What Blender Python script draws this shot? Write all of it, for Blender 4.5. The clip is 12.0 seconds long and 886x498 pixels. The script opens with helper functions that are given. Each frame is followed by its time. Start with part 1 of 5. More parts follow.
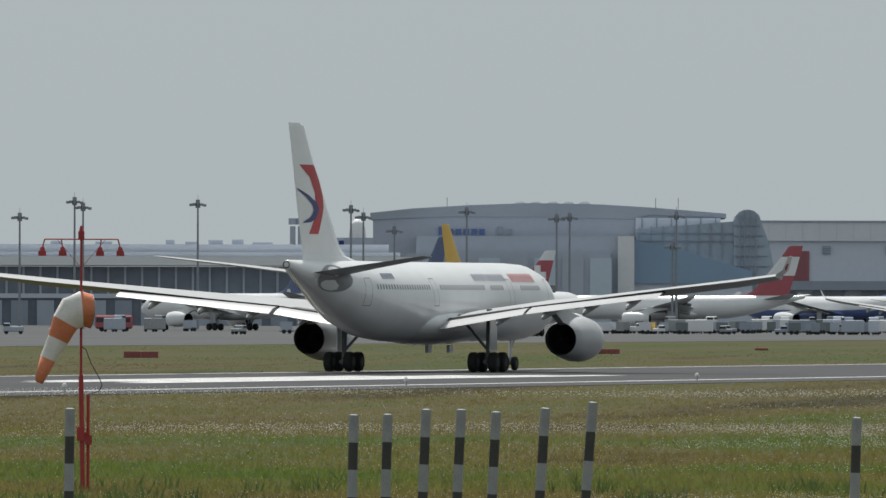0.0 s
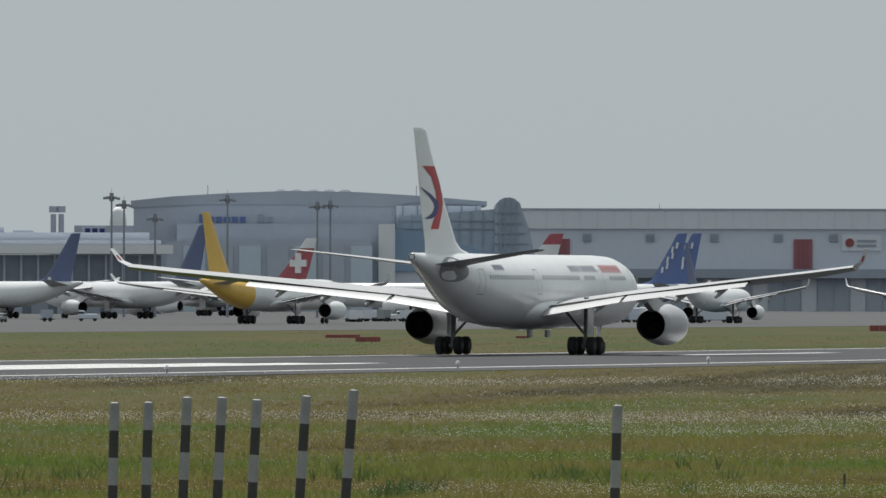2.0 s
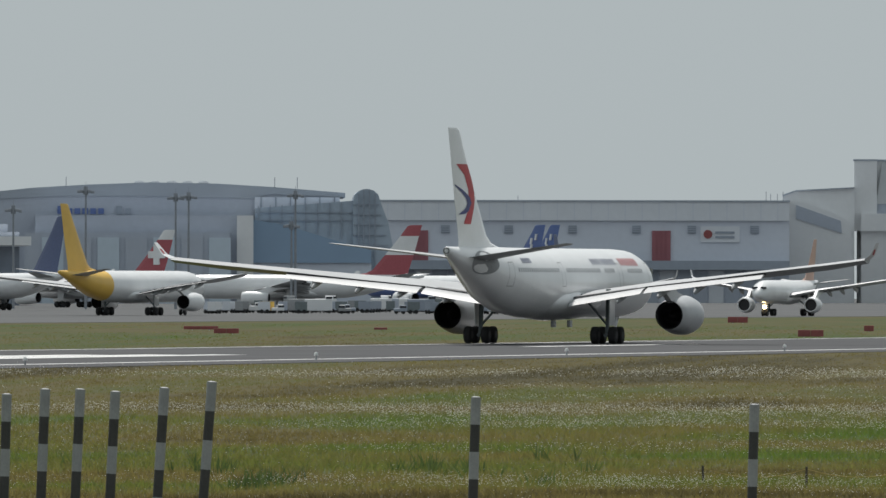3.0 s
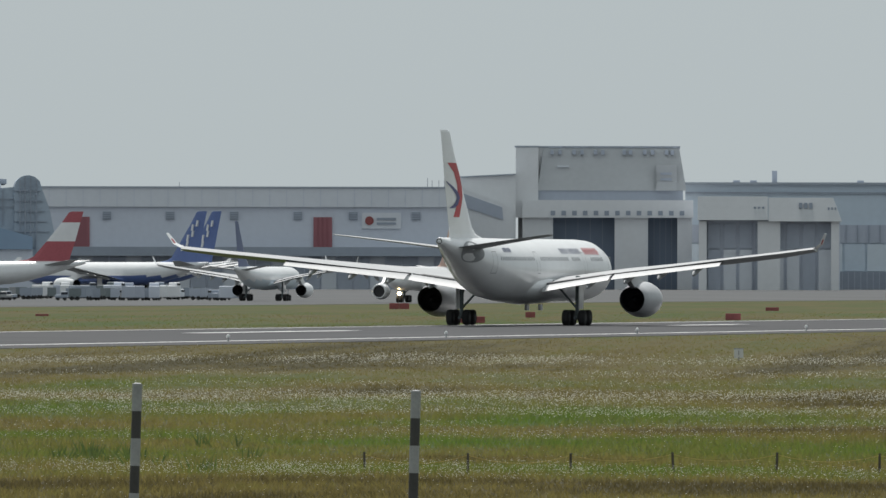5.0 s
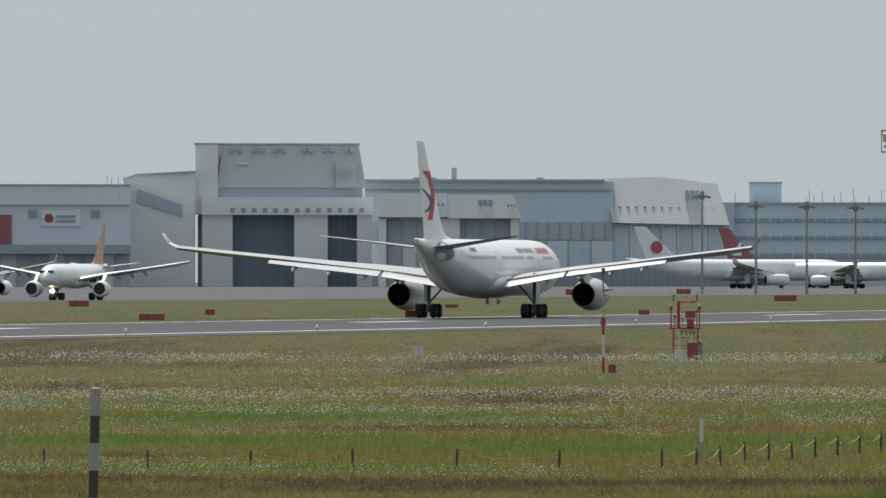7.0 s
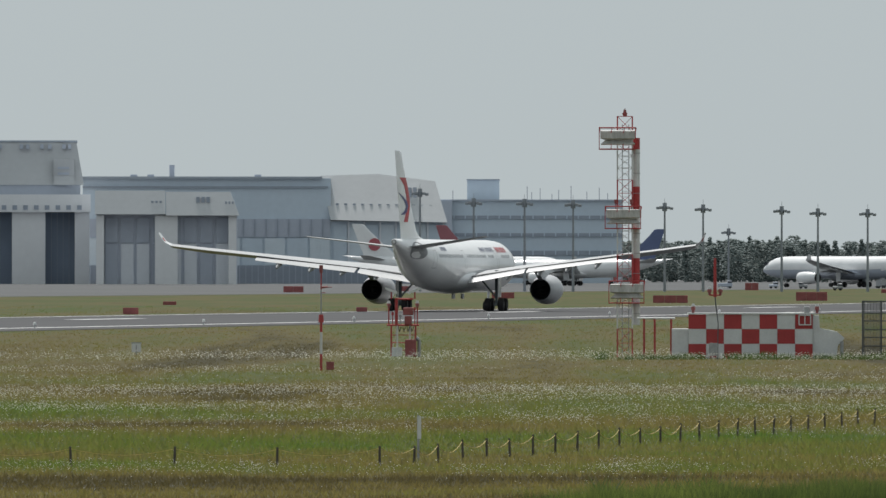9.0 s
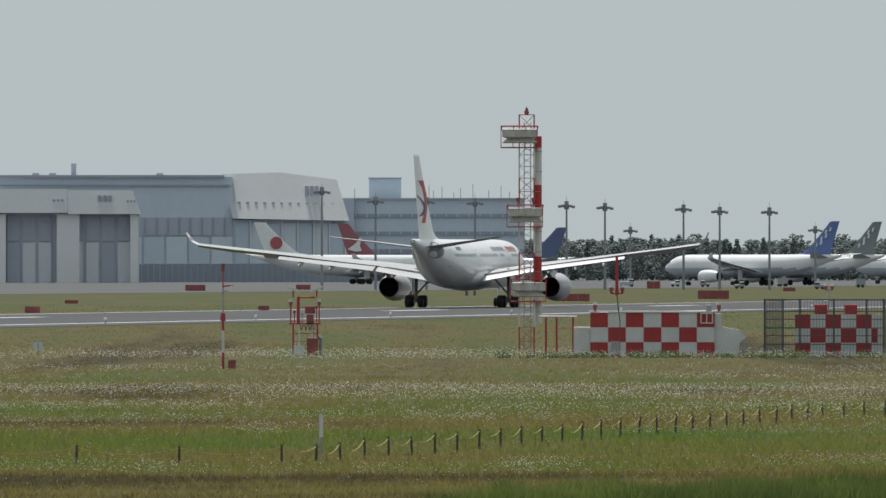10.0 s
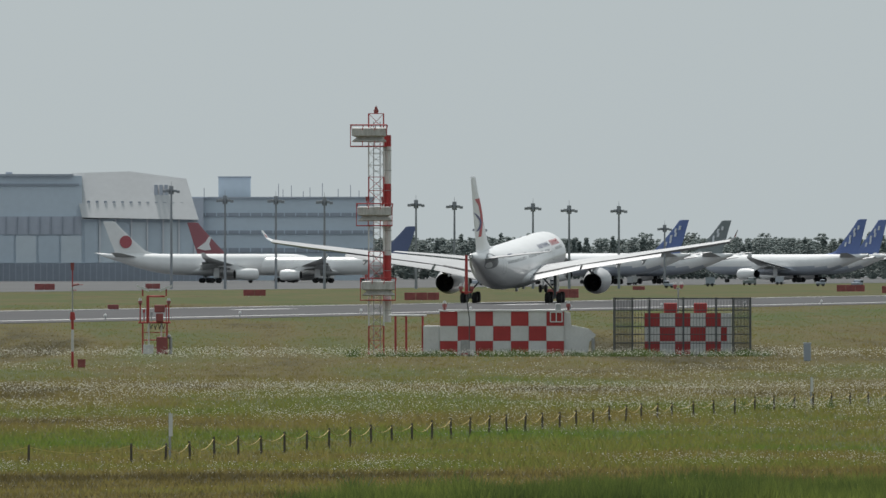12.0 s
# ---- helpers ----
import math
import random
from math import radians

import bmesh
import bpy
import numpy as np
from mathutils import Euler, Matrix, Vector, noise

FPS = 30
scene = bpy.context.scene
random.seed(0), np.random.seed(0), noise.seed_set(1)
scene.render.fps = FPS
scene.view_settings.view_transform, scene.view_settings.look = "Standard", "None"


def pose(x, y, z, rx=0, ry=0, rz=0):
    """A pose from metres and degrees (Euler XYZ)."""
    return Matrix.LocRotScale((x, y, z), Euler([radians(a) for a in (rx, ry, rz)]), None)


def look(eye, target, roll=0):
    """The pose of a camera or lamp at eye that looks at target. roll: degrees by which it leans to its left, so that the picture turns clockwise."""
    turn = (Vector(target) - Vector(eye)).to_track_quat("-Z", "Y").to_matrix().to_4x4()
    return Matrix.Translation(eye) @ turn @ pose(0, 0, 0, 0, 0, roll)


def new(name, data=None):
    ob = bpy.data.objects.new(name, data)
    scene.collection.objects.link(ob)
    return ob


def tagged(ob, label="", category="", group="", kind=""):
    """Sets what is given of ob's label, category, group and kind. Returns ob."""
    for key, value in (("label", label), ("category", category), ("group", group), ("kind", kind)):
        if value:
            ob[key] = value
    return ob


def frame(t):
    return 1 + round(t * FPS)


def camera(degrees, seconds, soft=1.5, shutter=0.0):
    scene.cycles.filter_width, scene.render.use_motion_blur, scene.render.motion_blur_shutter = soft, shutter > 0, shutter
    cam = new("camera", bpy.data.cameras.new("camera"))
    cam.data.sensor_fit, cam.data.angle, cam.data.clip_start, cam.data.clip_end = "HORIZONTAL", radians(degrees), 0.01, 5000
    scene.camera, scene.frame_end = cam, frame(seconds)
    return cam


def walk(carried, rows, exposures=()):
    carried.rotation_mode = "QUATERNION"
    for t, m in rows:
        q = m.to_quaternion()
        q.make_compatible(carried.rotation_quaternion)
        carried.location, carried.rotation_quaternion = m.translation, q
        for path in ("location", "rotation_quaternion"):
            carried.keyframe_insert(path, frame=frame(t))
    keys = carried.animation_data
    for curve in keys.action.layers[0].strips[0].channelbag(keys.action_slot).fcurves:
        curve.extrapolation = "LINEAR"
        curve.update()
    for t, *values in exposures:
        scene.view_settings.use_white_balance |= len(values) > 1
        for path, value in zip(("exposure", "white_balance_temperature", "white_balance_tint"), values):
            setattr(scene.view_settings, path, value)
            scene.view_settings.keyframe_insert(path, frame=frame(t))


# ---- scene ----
# The camera stands still on a low bank and pans with the aircraft: seconds, yaw, pitch, roll in degrees.
cam = camera(4.171, 12.0, 1.5)
EYE = 4.64
PAN = [
    (0.0, 6.4549, 0.2725, -0.131),
    (0.5, 6.1787, 0.2597, -0.121),
    (1.0, 5.8675, 0.2511, -0.136),
    (1.5, 5.6174, 0.2378, -0.114),
    (2.0, 5.3281, 0.2174, -0.107),
    (2.5, 5.0315, 0.1960, -0.107),
    (3.0, 4.6611, 0.1788, -0.104),
    (3.2, 4.5185, 0.1709, -0.102),
    (4.8, 3.2623, 0.1222, -0.099),
    (5.0, 3.0669, 0.1176, -0.103),
    (5.5, 2.5414, 0.1085, -0.092),
    (6.0, 2.1984, 0.1048, -0.061),
    (6.5, 1.8530, 0.1085, -0.036),
    (6.7, 1.7322, 0.1076, -0.027),
    (8.3, 0.7259, 0.1012, -0.023),
    (8.5, 0.5717, 0.1001, -0.010),
    (9.0, 0.2297, 0.0931, -0.015),
    (9.5, 0.0000, 0.0907, 0.000),
    (10.0, -0.2324, 0.0856, 0.008),
    (10.5, -0.4061, 0.0829, 0.025),
    (11.0, -0.5557, 0.0806, 0.038),
    (11.5, -0.7602, 0.0747, 0.033),
    (12.0, -0.9411, 0.0799, 0.041),
]
walk(cam, [(t, pose(0, 0, EYE, 90 + tilt, lean, turn)) for t, turn, tilt, lean in PAN],
     exposures=[(0.0, 0.0, 6300, 10), (3.0, 0.02, 6300, 10), (5.0, 0.14, 6300, 10), (6.5, 0.17, 6300, 10), (12.0, 0.15, 6300, 10)])

# ---- world, sun ----
SUN_BEARING, SUN_HEIGHT = -14.0, 56.0
world = bpy.data.worlds.new("sky")
scene.world = world
world.use_nodes = True
wn, wl = world.node_tree.nodes, world.node_tree.links
wn.clear()
w_out = wn.new("ShaderNodeOutputWorld")
w_bg = wn.new("ShaderNodeBackground")
w_sky = wn.new("ShaderNodeTexSky")
w_sky.sky_type = "NISHITA"
w_sky.sun_disc = False
w_sky.sun_elevation, w_sky.sun_rotation = radians(SUN_HEIGHT), radians(SUN_BEARING)
w_sky.air_density, w_sky.dust_density, w_sky.ozone_density = 1.0, 4.0, 1.0
w_sat = wn.new("ShaderNodeHueSaturation")
w_sat.inputs["Saturation"].default_value = 0.2
w_sat.inputs["Value"].default_value = 0.04
w_mix = wn.new("ShaderNodeMixRGB")          # thin overcast veil over the sky
w_mix.inputs[0].default_value = 0.9
w_mix.inputs[2].default_value = (0.395, 0.432, 0.432, 1)
wl.new(w_sky.outputs[0], w_sat.inputs["Color"])
wl.new(w_sat.outputs[0], w_mix.inputs[1])
wl.new(w_mix.outputs[0], w_bg.inputs[0])
wl.new(w_bg.outputs[0], w_out.inputs[0])
w_bg.inputs[1].default_value = 1.16
sun = new("sun", bpy.data.lights.new("sun", "SUN"))
sun.data.energy, sun.data.angle, sun.data.color = 4.4, radians(6), (1.0, 0.95, 0.88)
sun.matrix_basis = look((0, 0, 0), (-math.sin(radians(SUN_BEARING)) * math.cos(radians(SUN_HEIGHT)),
                                    -math.cos(radians(SUN_BEARING)) * math.cos(radians(SUN_HEIGHT)), -math.sin(radians(SUN_HEIGHT))))

# ---- small builders ----
RUNWAY = 11.285                      # degrees to the right of the y axis
HEAD = Vector((math.sin(radians(RUNWAY)), math.cos(radians(RUNWAY)), 0))
SIDE = Vector((-math.cos(radians(RUNWAY)), math.sin(radians(RUNWAY)), 0))


def bear(deg, dist, z=0.0):
    """The place at a bearing (degrees right of the y axis) and a distance."""
    return Vector((math.sin(radians(deg)) * dist, math.cos(radians(deg)) * dist, z))


def facing(deg, dist, z=0.0, turn=0.0):
    """A pose at that place whose x runs to the right and y away from the viewer."""
    p = bear(deg, dist, z)
    return pose(p.x, p.y, p.z, 0, 0, -deg + turn)


def along(s, off, z=0.0):
    """A place s metres down the runway's direction and off metres to its left of the eye."""
    return HEAD * s + SIDE * off + Vector((0, 0, z))


def bank(x, y):
    """Ground height: a low bank round the viewer, flat beyond."""
    d = math.hypot(x, y)
    return 3.0 * max(0.0, 1 - d / 235.0)


def part(name, bm, mat, parent=None, label="", smooth=False):
    me = bpy.data.meshes.new(name)
    bmesh.ops.recalc_face_normals(bm, faces=bm.faces[:])
    bm.to_mesh(me)
    bm.free()
    if mat:
        for m in (mat if isinstance(mat, (list, tuple)) else [mat]):
            me.materials.append(m)
    if smooth:
        me.polygons.foreach_set("use_smooth", [True] * len(me.polygons))
    ob = new(name, me)
    if parent:
        ob.parent = parent
    if label:
        tagged(ob, label)
    return ob


def thing(name, m, label, category, group="", kind=""):
    ob = new(name)
    ob.matrix_basis = m
    ob.empty_display_size = 0.5
    return tagged(ob, label, category, group, kind)


def box(bm, x0, x1, y0, y1, z0, z1, mi=0, bevel=0.0):
    r = bmesh.ops.create_cube(bm, size=1, matrix=Matrix.LocRotScale(((x0 + x1) / 2, (y0 + y1) / 2, (z0 + z1) / 2), None, (abs(x1 - x0), abs(y1 - y0), abs(z1 - z0))))
    fs = {f for v in r["verts"] for f in v.link_faces}
    for f in fs:
        f.material_index = mi
    if bevel:
        es = list({e for v in r["verts"] for e in v.link_edges})
        bmesh.ops.bevel(bm, geom=es, offset=bevel, segments=1, affect="EDGES")
    return bm


def boxes(*rows, bevel=0.0):
    bm = bmesh.new()
    for r in rows:
        box(bm, *r, bevel=bevel)
    return bm


def loft(bm, rings, caps=True, mi=0):
    """Joins closed rings of equal length with quads."""
    vs = [[bm.verts.new(p) for p in ring] for ring in rings]
    n = len(vs[0])
    for a, b in zip(vs, vs[1:]):
        for i in range(n):
            f = bm.faces.new((a[i], a[(i + 1) % n], b[(i + 1) % n], b[i]))
            f.material_index = mi
    if caps:
        for ring in (vs[0], vs[-1]):
            bm.faces.new(ring).material_index = mi
    return vs


def rod(bm, a, b, r0, r1=None, n=8, mi=0):
    a, b = Vector(a), Vector(b)
    r1 = r0 if r1 is None else r1
    w = (b - a).normalized()
    u = w.orthogonal().normalized()
    v = w.cross(u)
    ring = lambda c, r: [c + (u * math.cos(k * 2 * math.pi / n) + v * math.sin(k * 2 * math.pi / n)) * r for k in range(n)]
    loft(bm, [ring(a, r0), ring(b, r1)], mi=mi)
    return bm


def rods(*rows):
    bm = bmesh.new()
    for r in rows:
        rod(bm, *r)
    return bm


def turned(bm, axis_x, yc, zc, profile, n=24, mi=0, caps=True):
    """A body of revolution about a line along x: profile rows (x, r)."""
    rings = [[(x + axis_x, yc + r * math.cos(k * 2 * math.pi / n), zc + r * math.sin(k * 2 * math.pi / n)) for k in range(n)] for x, r in profile]
    loft(bm, rings, caps, mi)
    return bm


def prism(bm, outline, y0, y1, mi=0):
    """An outline of (x, z) points given depth from y0 to y1."""
    loft(bm, [[(x, y0, z) for x, z in outline], [(x, y1, z) for x, z in outline]], True, mi)
    return bm


# ---- materials ----
def material(name, col, rough=0.6, metal=0.0, var=0.12, scale=3.0, fine=40.0, bump=0.0, col2=None, stretch=(1, 1, 1), rand=0.0, coat=0.0, spec=0.5):
    m = bpy.data.materials.new(name)
    m.use_nodes = True
    nt = m.node_tree
    n, l = nt.nodes, nt.links
    b = n["Principled BSDF"]
    b.inputs["Roughness"].default_value, b.inputs["Metallic"].default_value = rough, metal
    b.inputs["Coat Weight"].default_value = coat
    b.inputs["Specular IOR Level"].default_value = spec
    tc = n.new("ShaderNodeTexCoord")
    mp = n.new("ShaderNodeMapping")
    mp.inputs["Scale"].default_value = stretch
    l.new(tc.outputs["Object"], mp.inputs[0])
    big, small = n.new("ShaderNodeTexNoise"), n.new("ShaderNodeTexNoise")
    big.inputs["Scale"].default_value, small.inputs["Scale"].default_value = scale, fine
    big.inputs["Detail"].default_value = small.inputs["Detail"].default_value = 4
    l.new(mp.outputs[0], big.inputs["Vector"])
    l.new(mp.outputs[0], small.inputs["Vector"])
    add = n.new("ShaderNodeMath")
    add.operation = "MULTIPLY_ADD"
    add.inputs[1].default_value = 0.65
    l.new(big.outputs["Fac"], add.inputs[0])
    sm = n.new("ShaderNodeMath")
    sm.operation = "MULTIPLY"
    sm.inputs[1].default_value = 0.35
    l.new(small.outputs["Fac"], sm.inputs[0])
    l.new(sm.outputs[0], add.inputs[2])
    fac = add.outputs[0]
    if rand:
        oi = n.new("ShaderNodeObjectInfo")
        r1 = n.new("ShaderNodeMath")
        r1.operation = "MULTIPLY_ADD"
        r1.inputs[1].default_value = rand
        l.new(oi.outputs["Random"], r1.inputs[0])
        l.new(fac, r1.inputs[2])
        fac = r1.outputs[0]
    ramp = n.new("ShaderNodeValToRGB")
    c2 = col2 or tuple(min(1, c * (1 + var)) for c in col)
    c1 = col if col2 else tuple(c * (1 - var) for c in col)
    ramp.color_ramp.elements[0].position, ramp.color_ramp.elements[1].position = 0.32, 0.68
    ramp.color_ramp.elements[0].color, ramp.color_ramp.elements[1].color = (*c1, 1), (*c2, 1)
    l.new(fac, ramp.inputs[0])
    l.new(ramp.outputs[0], b.inputs["Base Color"])
    if bump:
        bp = n.new("ShaderNodeBump")
        bp.inputs["Strength"].default_value, bp.inputs["Distance"].default_value = bump, 0.05
        l.new(small.outputs["Fac"], bp.inputs["Height"])
        l.new(bp.outputs[0], b.inputs["Normal"])
    return m

WHITE = material("white_aircraft_paint", (0.74, 0.75, 0.76), 0.28, var=0.05, scale=0.4, fine=6, coat=0.3)
WING = material("grey_wing_paint", (0.33, 0.34, 0.35), 0.42, var=0.08, scale=0.5, fine=8)
SLATE = material("grey_belly_paint", (0.55, 0.56, 0.58), 0.35, var=0.06, scale=0.5)
NACELLE = material("grey_nacelle_paint", (0.43, 0.44, 0.455), 0.35, var=0.07, scale=0.6, fine=7)
METAL = material("bare_metal", (0.45, 0.45, 0.46), 0.3, 1.0, var=0.1)
# Blues, red and orange for far things, washed out in place of haze.
FBLUE = material("hazed_dark_blue_paint", (0.09, 0.12, 0.23), 0.45, var=0.1)
FBLUE2 = material("hazed_blue_paint", (0.1, 0.155, 0.36), 0.45, var=0.1)
FRED = material("hazed_red_paint", (0.38, 0.09, 0.11), 0.45, var=0.1)
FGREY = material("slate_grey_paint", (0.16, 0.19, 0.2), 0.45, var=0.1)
FORANGE = material("hazed_orange_paint", (0.55, 0.35, 0.28), 0.45, var=0.1)
DARK = material("dark_metal", (0.03, 0.03, 0.033), 0.55, 0.3, var=0.25)
RUBBER = material("tyre_rubber", (0.02, 0.02, 0.021), 0.85, var=0.2)
RED = material("red_paint", (0.43, 0.03, 0.04), 0.45, var=0.15)
# Mottled red; its saturation is cut to stand in for haze.
RED2 = material("hazed_weathered_red_paint", (0.26, 0.07, 0.07), 0.6, var=0.25, scale=1.5)
BLUE = material("dark_blue_paint", (0.02, 0.03, 0.16), 0.4, var=0.12)
YELLOW = material("yellow_paint", (0.72, 0.45, 0.08), 0.4, var=0.06, scale=0.4)
PANE = material("cabin_pane", (0.27, 0.28, 0.3), 0.2, var=0.1)
PATCH = material("unpainted_tail_plate", (0.27, 0.28, 0.29), 0.6, 0.0, var=0.12)
CAGE = material("dark_cage_steel", (0.085, 0.092, 0.1), 0.6, 0.2, var=0.2)
GREYBLUE = material("grey_blue_lettering", (0.1, 0.12, 0.2), 0.5, var=0.1)
GLASS = material("dark_window_glass", (0.03, 0.035, 0.045), 0.12, var=0.2)
CONCRETE = material("apron_concrete", (0.094, 0.097, 0.1), 0.95, spec=0.1, var=0.18, scale=0.02, fine=0.4)
ASPHALT = material("runway_asphalt", (0.047, 0.048, 0.052), 0.9, spec=0.2, var=0.25, scale=0.05, fine=3, bump=0.1)
LINE = material("white_road_paint", (0.68, 0.68, 0.67), 0.5, var=0.12, scale=1.0)
# Far claddings, roof and doorway carry haze as lighter, bluer base colours.
CLAD = material("pale_grey_cladding", (0.58, 0.62, 0.7), 0.6, var=0.06, scale=0.03, fine=0.6)
CLAD2 = material("mid_grey_cladding", (0.41, 0.45, 0.525), 0.6, var=0.07, scale=0.03, fine=0.6)
CLAD3 = material("dark_grey_cladding", (0.3, 0.34, 0.405), 0.6, var=0.1, scale=0.03, fine=0.6)
TEAL = material("blue_grey_cladding", (0.5, 0.58, 0.66), 0.55, var=0.06, scale=0.03, fine=0.6)
CREAM = material("off_white_cladding", (0.72, 0.73, 0.745), 0.6, var=0.05, scale=0.03, fine=0.6)
# Off-white cladding darkened to hold back the light on sloped fronts.
SHEET = material("shade_toned_sheet", (0.47, 0.485, 0.5), 0.65, var=0.07, scale=0.04, fine=0.6)
ROOF = material("grey_roof", (0.35, 0.39, 0.45), 0.6, var=0.1, scale=0.05)
OPENING = material("doorway_shade", (0.19, 0.235, 0.31), 0.6, var=0.2, scale=0.05)
BLUEROOF = material("blue_sheet_roof", (0.24, 0.34, 0.47), 0.5, var=0.08, scale=0.05)
# Maroon paled towards grey, with the haze mixed into it.
MAROON = material("maroon_door", (0.3, 0.11, 0.13), 0.55, var=0.1, scale=0.1)
STEEL = material("galvanised_steel", (0.33, 0.34, 0.35), 0.45, 0.7, var=0.2, scale=4)
# Mast colour lightened and blued for the haze at that distance.
MAST = material("mast_steel", (0.25, 0.27, 0.3), 0.7, 0.0, var=0.15, scale=1)
ORANGE = material("orange_sock_cloth", (0.6, 0.2, 0.1), 0.8, var=0.12, scale=3, fine=20, bump=0.3)
CLOTH = material("white_sock_cloth", (0.7, 0.68, 0.66), 0.8, var=0.1, scale=3, fine=20, bump=0.3)
POLEW = material("weathered_white_band", (0.3, 0.31, 0.32), 0.7, var=0.2, scale=3, fine=25)
POLEB = material("weathered_black_band", (0.05, 0.05, 0.05), 0.7, var=0.3, scale=3, fine=25)
WOOD = material("dark_stake_wood", (0.07, 0.06, 0.05), 0.8, var=0.3, scale=5)
ROPE = material("yellow_rope", (0.4, 0.3, 0.1), 0.8, var=0.2)
HUTW = material("white_hut_paint", (0.6, 0.61, 0.61), 0.55, var=0.12, scale=1.2, fine=9)
TROUGH = material("stained_white_paint", (0.3, 0.3, 0.29), 0.7, scale=1.6, fine=7, col2=(0.6, 0.61, 0.6), stretch=(1.6, 1.6, 0.5))
HUTR = material("red_hut_paint", (0.36, 0.033, 0.035), 0.5, var=0.15, scale=1.2, fine=9)


def lamp_glow(name, col, power):
    m = bpy.data.materials.new(name)
    m.use_nodes = True
    b = m.node_tree.nodes["Principled BSDF"]
    b.inputs["Base Color"].default_value = (*col, 1)
    b.inputs["Emission Color"].default_value = (*col, 1)
    b.inputs["Emission Strength"].default_value = power
    return m


LAMP = lamp_glow("lit_landing_light", (1.0, 0.72, 0.35), 14)


BANDS = ((0, 0.5), (95, 0.5), (112, 0.36), (140, 0.2), (165, 0.2), (182, 0.42), (200, 0.5), (218, 0.24), (240, 0.62), (258, 0.56), (276, 0.34), (296, 0.68), (318, 0.62), (338, 0.34), (352, 0.56), (372, 0.16), (398, 0.14), (415, 0.3), (450, 0.45))


def meadow_growth(n, l, loose=None):
    """How green the meadow grows there, 0 straw to 1 lush: uneven strips of growth lying across the field, broken by patches."""
    def calc(op, a, b, c=None):
        m = n.new("ShaderNodeMath")
        m.operation = op
        for k, q in enumerate((a, b, c)):
            if q is None:
                continue
            if isinstance(q, (int, float)):
                m.inputs[k].default_value = q
            else:
                l.new(q, m.inputs[k])
        return m.outputs[0]

    def field(x, y, detail, rough=0.55):
        c, t = n.new("ShaderNodeCombineXYZ"), n.new("ShaderNodeTexNoise")
        l.new(x, c.inputs[0])
        l.new(y, c.inputs[1])
        t.inputs["Scale"].default_value, t.inputs["Detail"].default_value, t.inputs["Roughness"].default_value = 1.0, detail, rough
        l.new(c.outputs[0], t.inputs["Vector"])
        return t.outputs["Fac"]
    tc, sp = n.new("ShaderNodeTexCoord"), n.new("ShaderNodeSeparateXYZ")
    l.new(tc.outputs["Object"], sp.inputs[0])
    x, y = sp.outputs[0], sp.outputs[1]
    far = calc("SQRT", calc("ADD", calc("MULTIPLY", x, x), calc("MULTIPLY", y, y)), 0.0)
    near = calc("DIVIDE", 99950.0, calc("MAXIMUM", far, 60.0))
    sway = field(calc("MULTIPLY", x, 0.035), calc("MULTIPLY", near, 0.012), 2)
    row = calc("MULTIPLY_ADD", calc("SUBTRACT", sway, 0.5), 60.0, near)
    band = n.new("ShaderNodeValToRGB")
    band.color_ramp.interpolation = "EASE"
    e = band.color_ramp.elements
    while len(e) < len(BANDS):
        e.new(0.5)
    for q, (v, g) in zip(e, BANDS):
        q.position, q.color = v / 450.0, (g, g, g, 1)
    l.new(calc("DIVIDE", row, 450.0), band.inputs[0])
    blot = field(calc("MULTIPLY", x, 0.075), calc("ADD", calc("MULTIPLY", near, 0.055), calc("DIVIDE", far, 90.0)), 5, 0.62)
    fine = field(calc("MULTIPLY", x, 0.9), calc("MULTIPLY", near, 0.35), 3)
    g = calc("MULTIPLY_ADD", calc("SUBTRACT", blot, 0.5), 2.0, band.outputs[0])
    g = calc("MULTIPLY_ADD", calc("SUBTRACT", fine, 0.5), 0.5, g)
    if loose is not None:
        g = calc("MULTIPLY_ADD", calc("SUBTRACT", loose, 0.5), 0.22, g)
    r = n.new("ShaderNodeValToRGB")
    return g, r


def ground_material():
    m = bpy.data.materials.new("dry_meadow_soil")
    m.use_nodes = True
    n, l = m.node_tree.nodes, m.node_tree.links
    b = n["Principled BSDF"]
    b.inputs["Roughness"].default_value = 0.95
    b.inputs["Specular IOR Level"].default_value = 0.1
    g, r = meadow_growth(n, l)
    e = r.color_ramp.elements
    e[0].position, e[0].color = 0.0, (0.036, 0.032, 0.014, 1)
    e[1].position, e[1].color = 1.0, (0.034, 0.062, 0.014, 1)
    for x, c in ((0.3, (0.075, 0.064, 0.026)), (0.55, (0.056, 0.062, 0.022))):
        e.new(x).color = (*c, 1)
    l.new(g, r.inputs[0])
    l.new(r.outputs[0], b.inputs["Base Color"])
    return m


SOIL = ground_material()


# ---- ground, runway, apron ----
def make_ground():
    bm = bmesh.new()
    dists = [0, 15, 40, 80, 120, 160, 200, 235, 300, 450, 700, 1200, 2500, 5000, 9000]
    rings = []
    for d in dists:
        rings.append([bm.verts.new((d * math.sin(k * math.pi / 48), d * math.cos(k * math.pi / 48), 3.0 * max(0, 1 - d / 235))) for k in range(96)] if d else None)
    c = bm.verts.new((0, 0, 3.0))
    for k in range(96):
        bm.faces.new((c, rings[1][k], rings[1][(k + 1) % 96]))
    for a, b in zip(rings[1:], rings[2:]):
        for k in range(96):
            bm.faces.new((a[k], b[k], b[(k + 1) % 96], a[(k + 1) % 96]))
    tagged(part("ground", bm, SOIL), "dry meadow ground with a low grassy bank", "ground", kind="structure")


